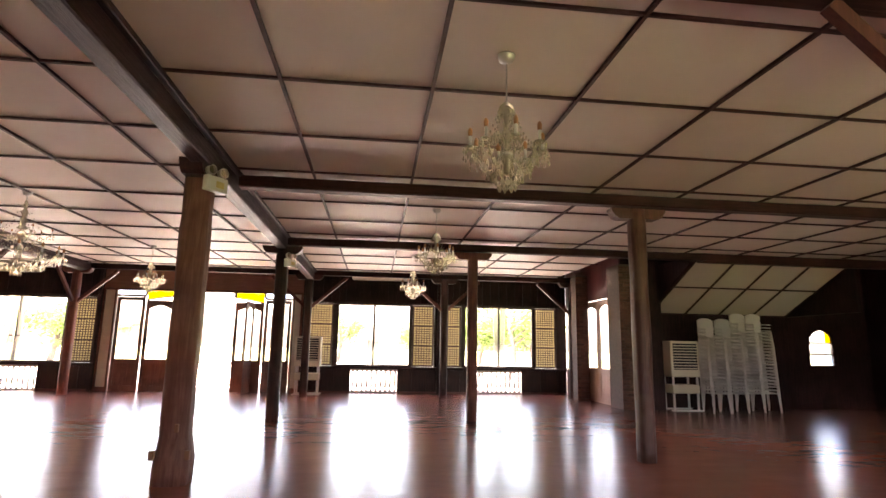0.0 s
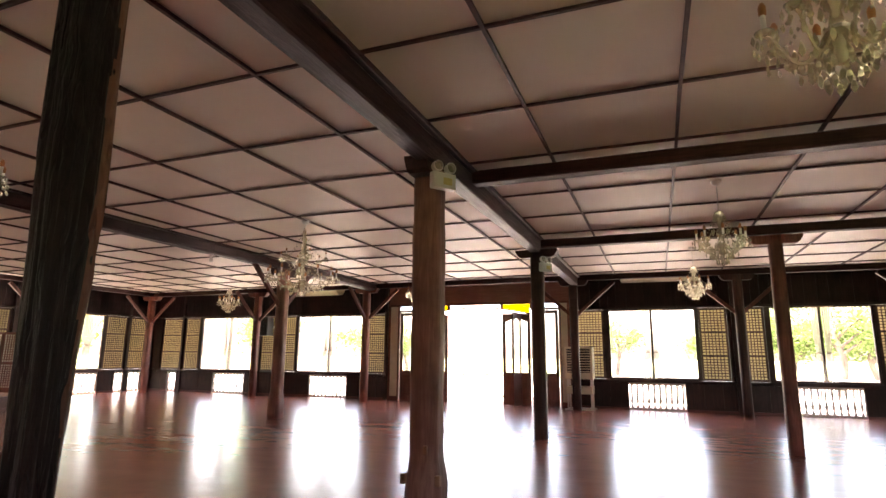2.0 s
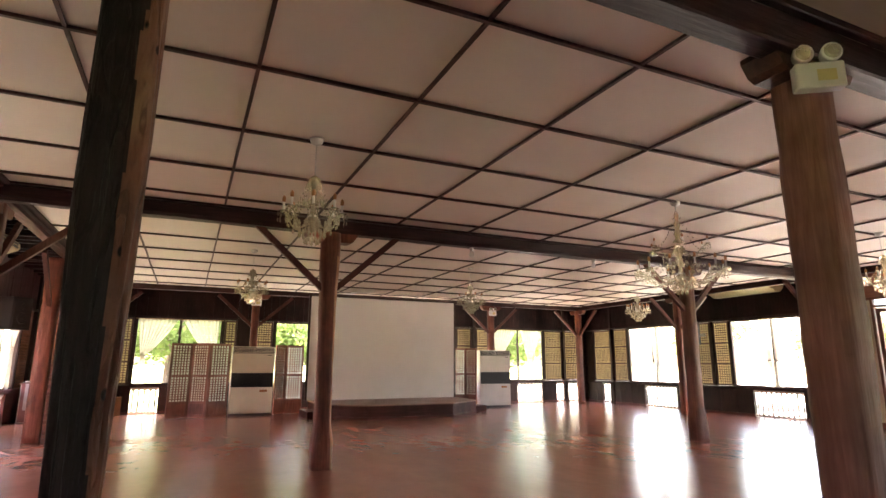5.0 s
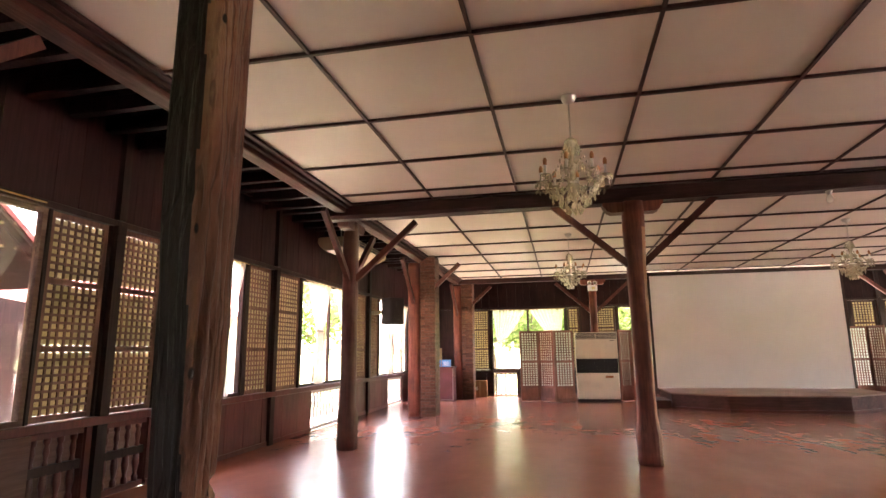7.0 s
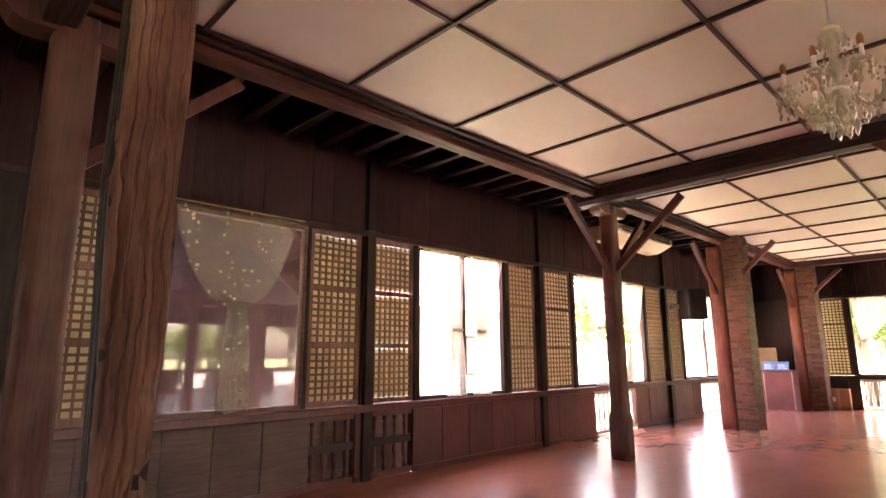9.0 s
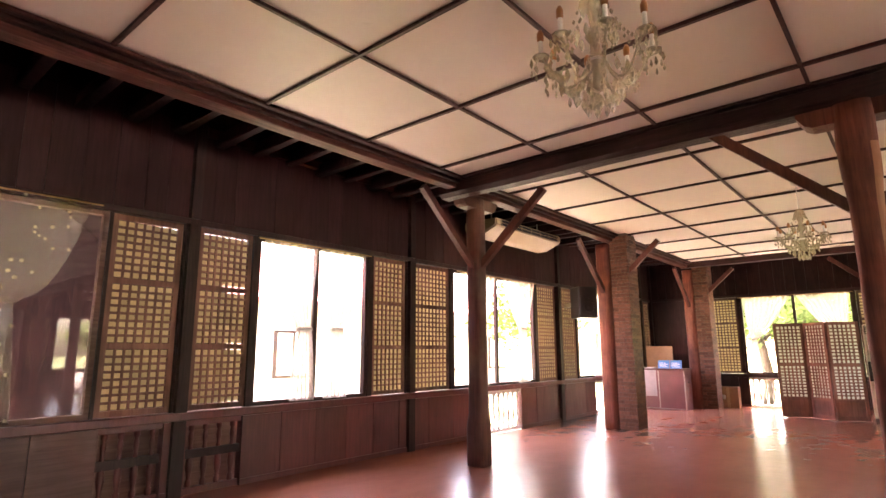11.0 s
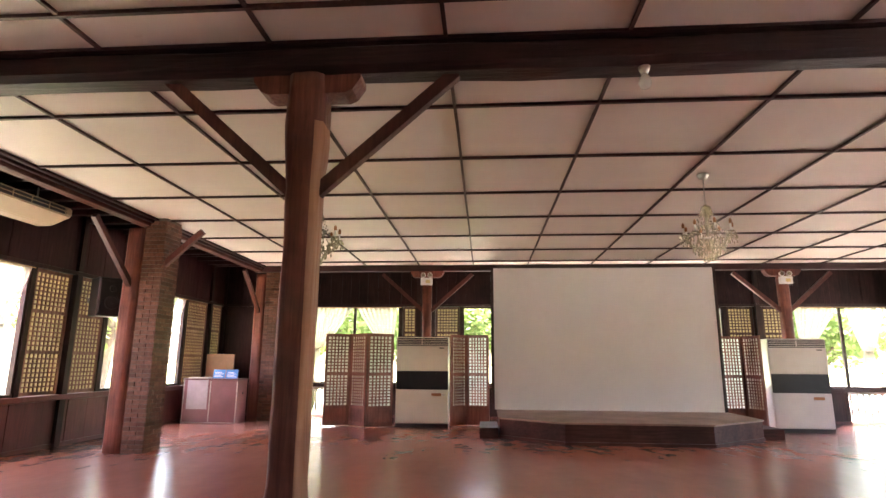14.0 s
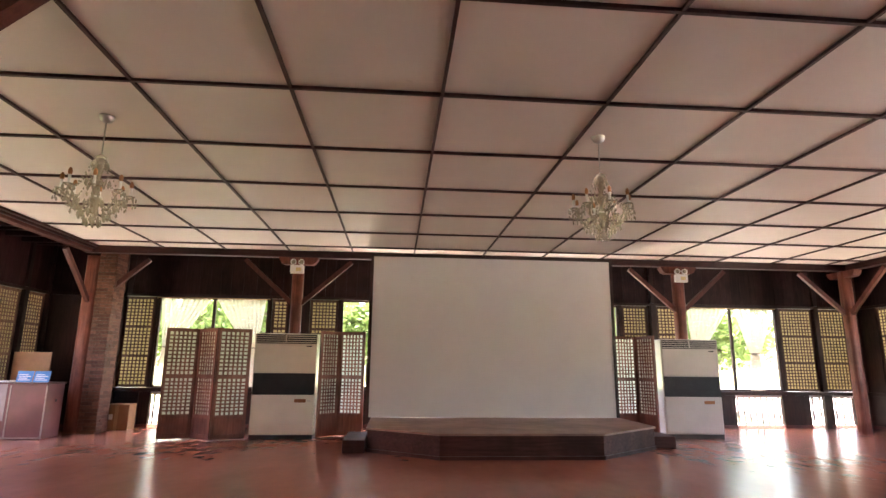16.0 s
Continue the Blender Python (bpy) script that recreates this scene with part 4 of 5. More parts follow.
def rough_post(x, y):
    """An old post with deep weathered grooves, knots and borer holes."""
    bm = bmesh.new()
    levels, sides, rings = 170, 72, []
    holes = [(2.2, 0.98, 0.022), (1.85, 0.95, 0.018), (2.5, 1.0, 0.016), (1.5, 1.02, 0.014), (2.0, 1.2, 0.014), (0.9, 0.7, 0.015)]
    for i in range(levels + 1):
        z = 3.2 * i / levels
        ring = []
        for k in range(sides):
            a = 2 * math.pi * k / sides
            c, s = math.cos(a), math.sin(a)
            q = (abs(c) ** 6 + abs(s) ** 6) ** (-1 / 6)
            e = Vector((c * 2.2, s * 2.2, z * 0.55))
            warp = noise.noise(Vector((c * 2, s * 2, z * 2.3))) * 1.4
            f = 0.008 * noise.noise(e * 2)
            worn = max(0.0, min(1.0, (2.05 - z + 0.35 * noise.noise(e * 3)) / 0.3))
            groove = noise.noise(Vector((c * 7 + warp, s * 7 + warp, z * 1.5)))
            f -= 0.02 * worn * max(0, groove) ** 0.8
            f -= 0.006 * max(0, noise.noise(Vector((c * 14, s * 14, z * 1.1))) - 0.1)
            f += 0.008 * math.exp(-((z - 1.75) / 0.3) ** 2) * (0.4 + c)
            for ha, hz, hr in holes:
                g = ((a - ha) * 0.1) ** 2 + ((z - hz) * 0.45) ** 2
                f -= 0.05 * math.exp(-g / (hr * 0.5) ** 2)
            r = 0.09 - 0.024 * max(0.0, min(1.0, (2.1 - z) / 1.3)) + f
            ring.append(bm.verts.new((c * q * r, s * q * r, z)))
        rings.append(ring)
    for r, s in zip(rings, rings[1:]):
        for k in range(sides):
            bm.faces.new((r[k], r[(k + 1) % sides], s[(k + 1) % sides], s[k]))
    bm.faces.new(rings[0][::-1])
    bm.faces.new(rings[-1])
    ob = thing("post", "old weathered post with deep grooves and borer holes", "post", "hall posts", at=pose(x, y, 0))
    # North side takes the paler wood; the other sides carry painted shade.
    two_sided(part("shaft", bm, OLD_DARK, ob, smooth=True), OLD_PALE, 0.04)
    part("corbel", corbel(bmesh.new(), "y", 0.75, 0.2, 3.08, 3.205), POST_DARK, ob)
    return ob


rough_post(-1.835, 2.392)
post(3.47, 2.44, 0.22, 0.22, POST_DARK, "dark wooden post with a diagonal brace", seed=31, corb=("x",), braces=((-1, 0), (1, 0)))


# ---- screen board and stage ----
ob = thing("screen_board", "large white painted projection board in a thin dark frame", "screen")
part("board", boxes((-16.16, -16.11, 5.8, 10.38, 0.36, 3.3)), SCREEN, ob)
part("frame", boxes((-16.17, -16.1, 5.74, 5.8, 0.36, 3.34), (-16.17, -16.1, 10.38, 10.44, 0.36, 3.34), (-16.17, -16.1, 5.8, 10.38, 3.3, 3.34)), FRAME_DARK, ob)
OUT = [(-16.2, 5.86), (-14.57, 5.86), (-13.81, 6.9), (-13.81, 9.26), (-14.77, 10.46), (-16.2, 10.46)]
ob = thing("stage", "low dark brown wooden stage with a canted front", "stage")
part("body", prism(bmesh.new(), OUT, 0.0, 0.325), STAGEWOOD, ob)
cx, cy = -14.9, 8.0
part("platform", prism(bmesh.new(), [(x + 0.025 * (1 if x > -16 else 0), y + (0.02 if y > cy else -0.02)) for x, y in OUT], 0.325, 0.352), PLATFORM, ob, "brown platform boards, lightened for the sheen on top")
bm = bmesh.new()
for (a, b), (c, d) in zip(OUT, OUT[1:]):
    bar(bm, (a + 0.01, b, 0.025), (c + 0.01, d, 0.025), 0.03, 0.05)
part("skirting", bm, STAGEWOOD, ob)
for y0, y1 in ((5.5, 5.83), (10.49, 10.86)):
    solid("step_block", boxes((-15.5, -14.42 if y0 < 6 else -14.85, y0, y1, 0, 0.185), bev=0.008), STAGEWOOD, "low dark wooden step block beside the stage", "step", "stage steps")


# ---- floor-standing air conditioners ----
def floor_ac(shell, label):
    """Front faces +x, base on z 0, centred on y 0."""
    w, h, d = 0.55, 1.82, 0.42
    ob = thing("air_conditioner", label, "air conditioner", "floor air conditioners")
    part("plinth", boxes((-d + 0.02, -0.02, -w + 0.01, w - 0.01, 0, 0.07)), BLACK, ob, "black plinth")
    part("body", boxes((-d, -0.02, -w, w, 0.07, h), bev=0.012), shell, ob)
    part("upper_panel", boxes((-0.02, 0.0, -w + 0.012, w - 0.012, 1.13, 1.62), bev=0.006), shell, ob)
    part("lower_panel", boxes((-0.02, 0.0, -w + 0.012, w - 0.012, 0.08, 0.74), bev=0.006), shell, ob)
    intake = part("intake_grille", boxes((-0.02, -0.006, -w + 0.012, w - 0.012, 0.75, 1.12)), BLACK, ob, "black intake grille")
    part("slats", boxes(*[(-0.006, 0.0, -w + 0.03, w - 0.03, 0.765 + 0.028 * i, 0.777 + 0.028 * i) for i in range(12)]), BLACK, intake)
    outlet = part("air_outlet", boxes((-0.02, -0.012, -w + 0.02, w - 0.02, 1.64, 1.8)), BLACK, ob, "dark air outlet")
    for i in range(4):
        part("louvre", boxes((-0.014, 0.006, -w + 0.025, w - 0.025, 1.655 + 0.037 * i, 1.668 + 0.037 * i)), shell, outlet)
    part("louvre_bar", boxes((-0.01, 0.008, -0.015, 0.0, 1.65, 1.79)), shell, outlet)
    part("control_panel", boxes((-0.002, 0.006, 0.2, 0.4, 0.62, 0.68), bev=0.003), SOCKET, ob, "brown control panel")
    part("badge", boxes((0.0, 0.003, 0.36, 0.46, 1.585, 1.605)), BLACK, ob)
    part("badge", boxes((0.0, 0.003, 0.42, 0.48, 0.64, 0.655)), METAL, ob)
    return ob


floor_ac(AC_SHELL, "cream floor-standing air conditioner with a black grille").matrix_basis = pose(-15.97, 4.3, 0)
floor_ac(AC_GREY, "silver-grey floor-standing air conditioner with a black grille").matrix_basis = pose(-16.05, 11.87, 0, 0, 0, -3)


# ---- folding screens ----
def screen_panel(parent, p, q, h=1.88):
    """One leaf of a folding screen between two floor points."""
    L = math.dist(p, q)
    ang = math.degrees(math.atan2(q[1] - p[1], q[0] - p[0]))
    w, st = L - 0.012, 0.055
    leaf = part("panel", boxes((0, st, -0.016, 0.016, 0.02, h), (w - st, w, -0.016, 0.016, 0.02, h), (st, w - st, -0.015, 0.015, h - 0.06, h), (st, w - st, -0.015, 0.015, 1.02, 1.09), (st, w - st, -0.015, 0.015, 0.36, 0.42), (st, w - st, -0.015, 0.015, 0.02, 0.1)), FOLDWOOD, parent)
    leaf.matrix_basis = pose(p[0], p[1], 0, 0, 0, ang)
    part("base_board", boxes((st, w - st, -0.008, 0.008, 0.1, 0.36)), FOLDWOOD, leaf)
    bars, panes = bmesh.new(), bmesh.new()
    cols = 6
    for z0, z1, rows in ((0.42, 1.02, 10), (1.09, h - 0.06, 11)):
        cw, rh = (w - 2 * st) / cols, (z1 - z0) / rows
        for c in range(1, cols):
            box(bars, st + c * cw - 0.015, st + c * cw + 0.015, -0.011, 0.011, z0, z1)
        for r in range(1, rows):
            box(bars, st, w - st, -0.008, 0.008, z0 + r * rh - 0.013, z0 + r * rh + 0.013)
        sheet(panes, st, w - st, z0, z1)
    part("lattice", bars, FOLDWOOD, leaf)
    part("capiz_panes", panes, CAPIZ_PALE, leaf, kind="stuff")


FOLDWOOD = wood("folding_screen_wood", (0.17, 0.058, 0.038), (0.31, 0.12, 0.082), 0.4, relief=0.2, dist=0.002)
for pts, label in (([(-15.84, 2.27), (-16.02, 2.78), (-15.7, 3.19), (-15.97, 3.7)], "three-leaf folding screen with small capiz panes"), ([(-16.08, 4.89), (-16.38, 5.22), (-16.25, 5.7)], "two-leaf reddish folding screen with capiz panes"), ([(-16.4, 10.5), (-16.5, 11.0), (-15.98, 11.14)], "two-leaf folding screen standing by the stage")):
    ob = thing("folding_screen", label, "folding screen", "folding screens")
    for p, q in zip(pts, pts[1:]):
        screen_panel(ob, p, q)


# ---- desk corner ----
ob = thing("reception_desk", "worn maroon box desk with scuffed corners", "desk")
part("body", boxes((-16.440, -15.920, -0.78, 0.38, 0.0, 0.9), bev=0.01), MAROON, ob)
part("top", boxes((-16.460, -15.890, -0.8, 0.4, 0.9, 0.93), bev=0.006), PANEL, ob)
bm = bmesh.new()
for y in (-0.78, -0.2, 0.38):
    box(bm, -15.922, -15.916, y - 0.012, y + 0.012, 0.02, 0.88)
box(bm, -15.922, -15.916, -0.78, 0.38, 0.02, 0.04)
part("edge_trim", bm, plain("scuffed_trim", (0.35, 0.25, 0.22), 0.5, spread=0.3, scale=20), ob)
part("paper_notice", boxes((-15.916, -15.912, -0.7, -0.25, 0.3, 0.9)), plain("faded_sheet", (0.36, 0.27, 0.27), 0.6), ob, "faded greyish sheet on the front")
part("latch", boxes((-16.240, -16.200, 0.379, 0.39, 0.6, 0.64)), BLACK, ob)
for i, y in enumerate((-0.12, 0.16)):
    sign = thing("desk_sign", "blue card sign standing on the desk", "sign", "desk signs", at=pose(-16.090, y, 0.93, 0, -12, 0))
    part("card", boxes((-0.004, 0.004, -0.13, 0.13, 0, 0.19)), BLUE, sign)
    part("print", boxes(*[(0.004, 0.006, -0.1, 0.1 - 0.05 * (r % 2), 0.03 + 0.03 * r, 0.042 + 0.03 * r) for r in range(4)]), WHITE, sign, "pale lines of unreadable print")
ob = thing("ledger", "open white ledger lying on the desk", "book", at=pose(-16.140, -0.55, 0.93, 0, 0, 8))
part("pages", boxes((-0.14, 0.14, -0.2, -0.004, 0, 0.02), (-0.14, 0.14, 0.004, 0.2, 0, 0.02), bev=0.004), WHITE, ob)
ob = thing("plywood_board", "brown plywood board leaning behind the desk", "board")
part("sheet", boxes((-16.75, -16.72, -0.75, -0.1, 0.0, 1.45)), CARTON, ob)
ob = thing("carton", "brown cardboard carton with a taped lid", "box", at=pose(-17.45, 0.92, 0, 0, 0, 6))
part("box_body", boxes((-0.2, 0.2, -0.22, 0.22, 0, 0.48), bev=0.006), CARTON, ob)
part("tape", boxes((0.2, 0.202, -0.03, 0.03, 0.0, 0.482)), plain("packing_tape", (0.4, 0.28, 0.16), 0.3), ob)
part("label", boxes((0.2, 0.203, -0.16, -0.06, 0.2, 0.3)), WHITE, ob)
ob = thing("white_pot", "small white plastic pail by the carton", "pail", at=pose(-17.35, 0.5, 0))
part("pail_body", lathe(bmesh.new(), [(0.1, 0), (0.13, 0.2), (0.14, 0.2), (0.14, 0.22)], 14), PLASTIC, ob, smooth=True)


# ---- ceiling-hung air conditioners ----
def split_ac(length, label):
    """Runs along x, front towards +y, hung from z 0 downwards."""
    ob = thing("hung_air_conditioner", label, "air conditioner", "hung air conditioners")
    bm = bmesh.new()
    prof = [(-0.32, 0.0), (-0.32, -0.12), (-0.2, -0.24), (0.02, -0.24), (0.3, -0.12), (0.3, 0.0)]
    a = [bm.verts.new((-length / 2, y, z)) for y, z in prof]
    b = [bm.verts.new((length / 2, y, z)) for y, z in prof]
    for k in range(len(prof)):
        bm.faces.new((a[k], a[(k + 1) % len(prof)], b[(k + 1) % len(prof)], b[k]))
    bm.faces.new(a[::-1])
    bm.faces.new(b)
    bmesh.ops.bevel(bm, geom=list(bm.edges), offset=0.02, segments=2, affect="EDGES")
    part("casing", bm, AC_AGED, ob)
    grille = part("air_slot", boxes((-length / 2 + 0.12, length / 2 - 0.12, 0.285, 0.303, -0.106, -0.022)), BLACK, ob, "dark air slot")
    part("vane", boxes((-length / 2 + 0.12, length / 2 - 0.12, 0.296, 0.308, -0.069, -0.061)), AC_AGED, grille)
    for i in range(7):
        u = (i / 6 - 0.5) * (length - 0.28)
        part("divider", boxes((u - 0.006, u + 0.006, 0.296, 0.306, -0.104, -0.024)), AC_AGED, grille)
    for u in (-0.35, 0.35):
        part("hanger", tube(bmesh.new(), [(u * length, 0, 0), (u * length, 0, 0.9)], 0.012), METAL, ob)
    return ob


split_ac(2.0, "cream ceiling-hung air conditioner over the gallery windows").matrix_basis = pose(-10.3, -0.4, 3.36)
split_ac(1.9, "cream ceiling-hung air conditioner over the gallery windows").matrix_basis = pose(0.25, 16.45, 3.56, 0, 0, 180)
split_ac(1.9, "cream ceiling-hung air conditioner over the gallery windows").matrix_basis = pose(-10.3, 16.45, 3.5, 0, 0, 180)


# ---- chandeliers ----
def crystal_drop(bm, x, y, z, s):
    """A cut drop hanging from z."""
    lathe(bm, [(0.002, 0), (0.2 * s, -0.35 * s), (0.34 * s, -0.95 * s), (0.003, -1.5 * s)], 5, (x, y, z))


def chandelier(label, big=False):
    """Hangs from z 0."""
    ob = thing("chandelier", label, "chandelier", "crystal chandeliers")
    R, n = (0.52, 12) if big else (0.26, 8)
    zb = -0.79
    part("canopy", lathe(bmesh.new(), [(0.02, -0.06), (0.05, -0.045), (0.065, -0.012), (0.065, 0.0)], 14), METAL, ob, "round chrome canopy", smooth=True)
    if big:
        zb = -0.98
    part("rod", tube(bmesh.new(), [(0, 0, -0.05), (0, 0, zb + 0.42)], 0.006), METAL, ob)
    column = part("glass_column", lathe(bmesh.new(), [(0.01, -0.12), (0.04, -0.1), (0.03, -0.05), (0.065, 0.0), (0.03, 0.06), (0.02, 0.12), (0.05, 0.17), (0.02, 0.22), (0.035, 0.3), (0.06, 0.36), (0.05, 0.4), (0.012, 0.43)], 12, (0, 0, zb)), CRYSTAL, ob, "faceted glass column", smooth=True)
    part("hub", lathe(bmesh.new(), [(0.03, -0.03), (0.05, -0.02), (0.05, 0.02), (0.03, 0.03)], 12, (0, 0, zb + 0.02)), METAL, ob)
    arm = bmesh.new()
    pts = [(0.04 + (R - 0.04) * t, 0, zb + 0.02 - 0.11 * math.sin(math.pi * min(1, t * 1.15)) + 0.1 * max(0, t - 0.55) ** 1.2) for t in [i / 12 for i in range(13)]]
    tube(arm, pts, 0.007, 6)
    end = pts[-1]
    arm_me = mesh_of("arm", arm, CRYSTAL, True)
    cup = lathe(bmesh.new(), [(0.01, 0.0), (0.032, 0.01), (0.042, 0.02), (0.016, 0.024)], 10, end)
    cup_me = mesh_of("cup", cup, CRYSTAL, True)
    candle_me = mesh_of("candle", lathe(bmesh.new(), [(0.011, 0.02), (0.011, 0.1)], 8, end), WHITE, True)
    sock_me = mesh_of("socket", lathe(bmesh.new(), [(0.011, 0.1), (0.016, 0.105), (0.017, 0.14), (0.008, 0.16)], 8, end), SOCKET, True)
    drops = bmesh.new()
    for k in range(6):
        a = 2 * math.pi * k / 6
        crystal_drop(drops, end[0] + 0.046 * math.cos(a), 0.046 * math.sin(a), end[2] + 0.01, 0.03)
        crystal_drop(drops, end[0] + 0.046 * math.cos(a), 0.046 * math.sin(a), end[2] - 0.05, 0.024)
    for i in (4, 7, 10):
        crystal_drop(drops, pts[i][0], 0, pts[i][2] - 0.01, 0.034)
    drops_me = mesh_of("crystal_trim", drops, CRYSTAL)
    chain = bmesh.new()
    top = Vector((0.05, 0, zb + 0.38))
    for k in range(11):
        t = (k + 0.5) / 11
        p = top.lerp(Vector(end), t) + Vector((0, 0, -0.09 * math.sin(math.pi * t)))
        lathe(chain, [(0.002, -0.012), (0.009, 0), (0.002, 0.012)], 5, p)
    chain_me = mesh_of("bead_chain", chain, CRYSTAL)
    for k in range(n):
        a = 360 * k / n
        o = part("arm", arm_me, CRYSTAL, ob)
        o.matrix_basis = pose(0, 0, 0, 0, 0, a)
        for name, me in (("cup", cup_me), ("candle", candle_me), ("socket", sock_me), ("crystal_trim", drops_me), ("bead_chain", chain_me)):
            part(name, me, CRYSTAL, o, kind="stuff" if name in ("crystal_trim", "bead_chain") else "")
    if big:
        for k in range(6):
            o = part("arm", arm_me, CRYSTAL, ob)
            o.matrix_basis = pose(0, 0, 0.02, 0, 0, 60 * k + 20) @ Matrix.Scale(0.68, 4)
            for name, me in (("cup", cup_me), ("candle", candle_me), ("socket", sock_me), ("crystal_trim", drops_me)):
                part(name, me, CRYSTAL, o, kind="stuff" if name in ("crystal_trim", "bead_chain") else "")
    if big:
        part("spire", lathe(bmesh.new(), [(0.012, 0.42), (0.07, 0.45), (0.03, 0.5), (0.05, 0.56), (0.025, 0.62), (0.045, 0.68), (0.02, 0.74), (0.03, 0.8), (0.01, 0.86)], 12, (0, 0, zb)), CRYSTAL, ob, "tall glass spire", smooth=True)
        for k in range(6):
            c = bmesh.new()
            for i in range(9):
                t = (i + 0.5) / 9
                p = Vector((0.03, 0, zb + 0.8)).lerp(Vector((R * 0.66, 0, zb + 0.36)), t) + Vector((0, 0, -0.1 * math.sin(math.pi * t)))
                lathe(c, [(0.002, -0.012), (0.009, 0), (0.002, 0.012)], 5, p)
            part("bead_chain", c, CRYSTAL, ob, kind="stuff").matrix_basis = pose(0, 0, 0, 0, 0, 60 * k + 20)
    skirt = bmesh.new()
    for r, z, m in ((0.16, zb - 0.02, 16), (0.11, zb - 0.1, 12), (0.06, zb - 0.16, 8), (0.06, zb + 0.36, 8), (0.09, zb + 0.2, 10)):
        for k in range(m):
            a = 2 * math.pi * k / m
            crystal_drop(skirt, r * math.cos(a), r * math.sin(a), z, 0.045)
    crystal_drop(skirt, 0, 0, zb - 0.12, 0.07)
    part("crystal_skirt", skirt, CRYSTAL, ob, kind="stuff")
    return ob


first = chandelier("small crystal chandelier with candle arms on a chrome rod")
SPOTS = [(0.9, 3.56), (0.9, 8.15), (0.85, 12.5), (-4.87, 3.58), (-4.85, 12.5), (-10.58, 3.62), (-10.55, 8.13), (-10.6, 12.9)]
first.matrix_basis = pose(*SPOTS[0], CEIL_Z - 0.004)
for i, (x, y) in enumerate(SPOTS[1:]):
    copy_thing(first, pose(x, y, CEIL_Z - 0.004, 0, 0, 17 * i))
chandelier("large two-tier crystal chandelier with many candle arms", True).matrix_basis = pose(-4.97, 8.24, CEIL_Z - 0.004)


plate = beam((-8.3, SOUTH + 0.03, 3.66), (-5.16, SOUTH + 0.03, 3.66), 0.07, 0.1, BEAM_RED, "reddish plate along the top of the wall boards", 0.004, 41, 0.12)

# ---- emergency lights, bulbs, loudspeakers ----
def emergency_light():
    """Twin-head lamp, facing +x, bracket at the origin."""
    ob = thing("emergency_light", "white twin-head emergency light fixed to a post", "emergency light", "emergency lights")
    part("case", boxes((0.0, 0.08, -0.13, 0.13, -0.16, 0.0), bev=0.008), PLASTIC, ob)
    for s in (-1, 1):
        head = part("lamp_head", lathe(bmesh.new(), [(0.02, -0.05), (0.045, -0.04), (0.058, 0.02), (0.055, 0.03)], 12), PLASTIC, ob, smooth=True)
        head.matrix_basis = pose(0.05, s * 0.075, 0.06, 0, 90, 0)
        part("lens", lathe(bmesh.new(), [(0.05, 0.028), (0.03, 0.038), (0.004, 0.04)], 12), CRYSTAL, head)
    part("sticker", boxes((0.08, 0.082, -0.02, 0.08, -0.12, -0.05)), plain("yellowed_sticker", (0.6, 0.5, 0.25), 0.6), ob)
    return ob


e1 = emergency_light()
e1.matrix_basis = pose(-16.49, 4.32, 3.15)
copy_thing(e1, pose(-16.49, 12.02, 3.15))
copy_thing(e1, pose(-1.74, 5.86, 3.1, 0, 0, -35))
copy_thing(e1, pose(-1.68, 10.8, 3.0, 0, 0, -35))
for x, y in ((-7.66, 6.66), (-7.66, 9.1)):
    ob = thing("bulb_lamp", "bare opal bulb in a holder under the beam", "lamp", "beam bulbs", at=pose(x, y, 3.21))
    part("holder", lathe(bmesh.new(), [(0.02, -0.05), (0.03, -0.03), (0.04, 0.0)], 12), METAL, ob, smooth=True)
    part("bulb", lathe(bmesh.new(), [(0.004, -0.155), (0.03, -0.145), (0.042, -0.11), (0.032, -0.075), (0.016, -0.045)], 14), BULB, ob, smooth=True)


def loudspeaker():
    ob = thing("loudspeaker", "black box loudspeaker on a wall bracket", "loudspeaker", "loudspeakers")
    part("cabinet", boxes((-0.2, 0.2, -0.19, 0.15, -0.04, 0.56), bev=0.012), BLACK, ob)
    part("grille", boxes((-0.18, 0.18, 0.15, 0.165, 0.0, 0.52), bev=0.006), BLACK, ob)
    for z, rad in ((0.17, 0.11), (0.39, 0.055)):
        cone = part("woofer" if z < 0.3 else "tweeter", lathe(bmesh.new(), [(rad, 0.0), (rad * 0.92, 0.012), (rad * 0.8, 0.008), (rad * 0.3, -0.004), (rad * 0.22, 0.006)], 20), BLACK, ob, smooth=True)
        cone.matrix_basis = pose(0, 0.163, z, -90, 0, 0)
    part("bracket", boxes((-0.03, 0.03, -0.8, -0.19, 0.22, 0.3)), METAL, ob)
    return ob


s1 = loudspeaker()
s1.matrix_basis = pose(-12.55, -0.32, 2.01, 0, 0, -35)
copy_thing(s1, pose(-12.15, 16.4, 2.0, 0, 0, 180))


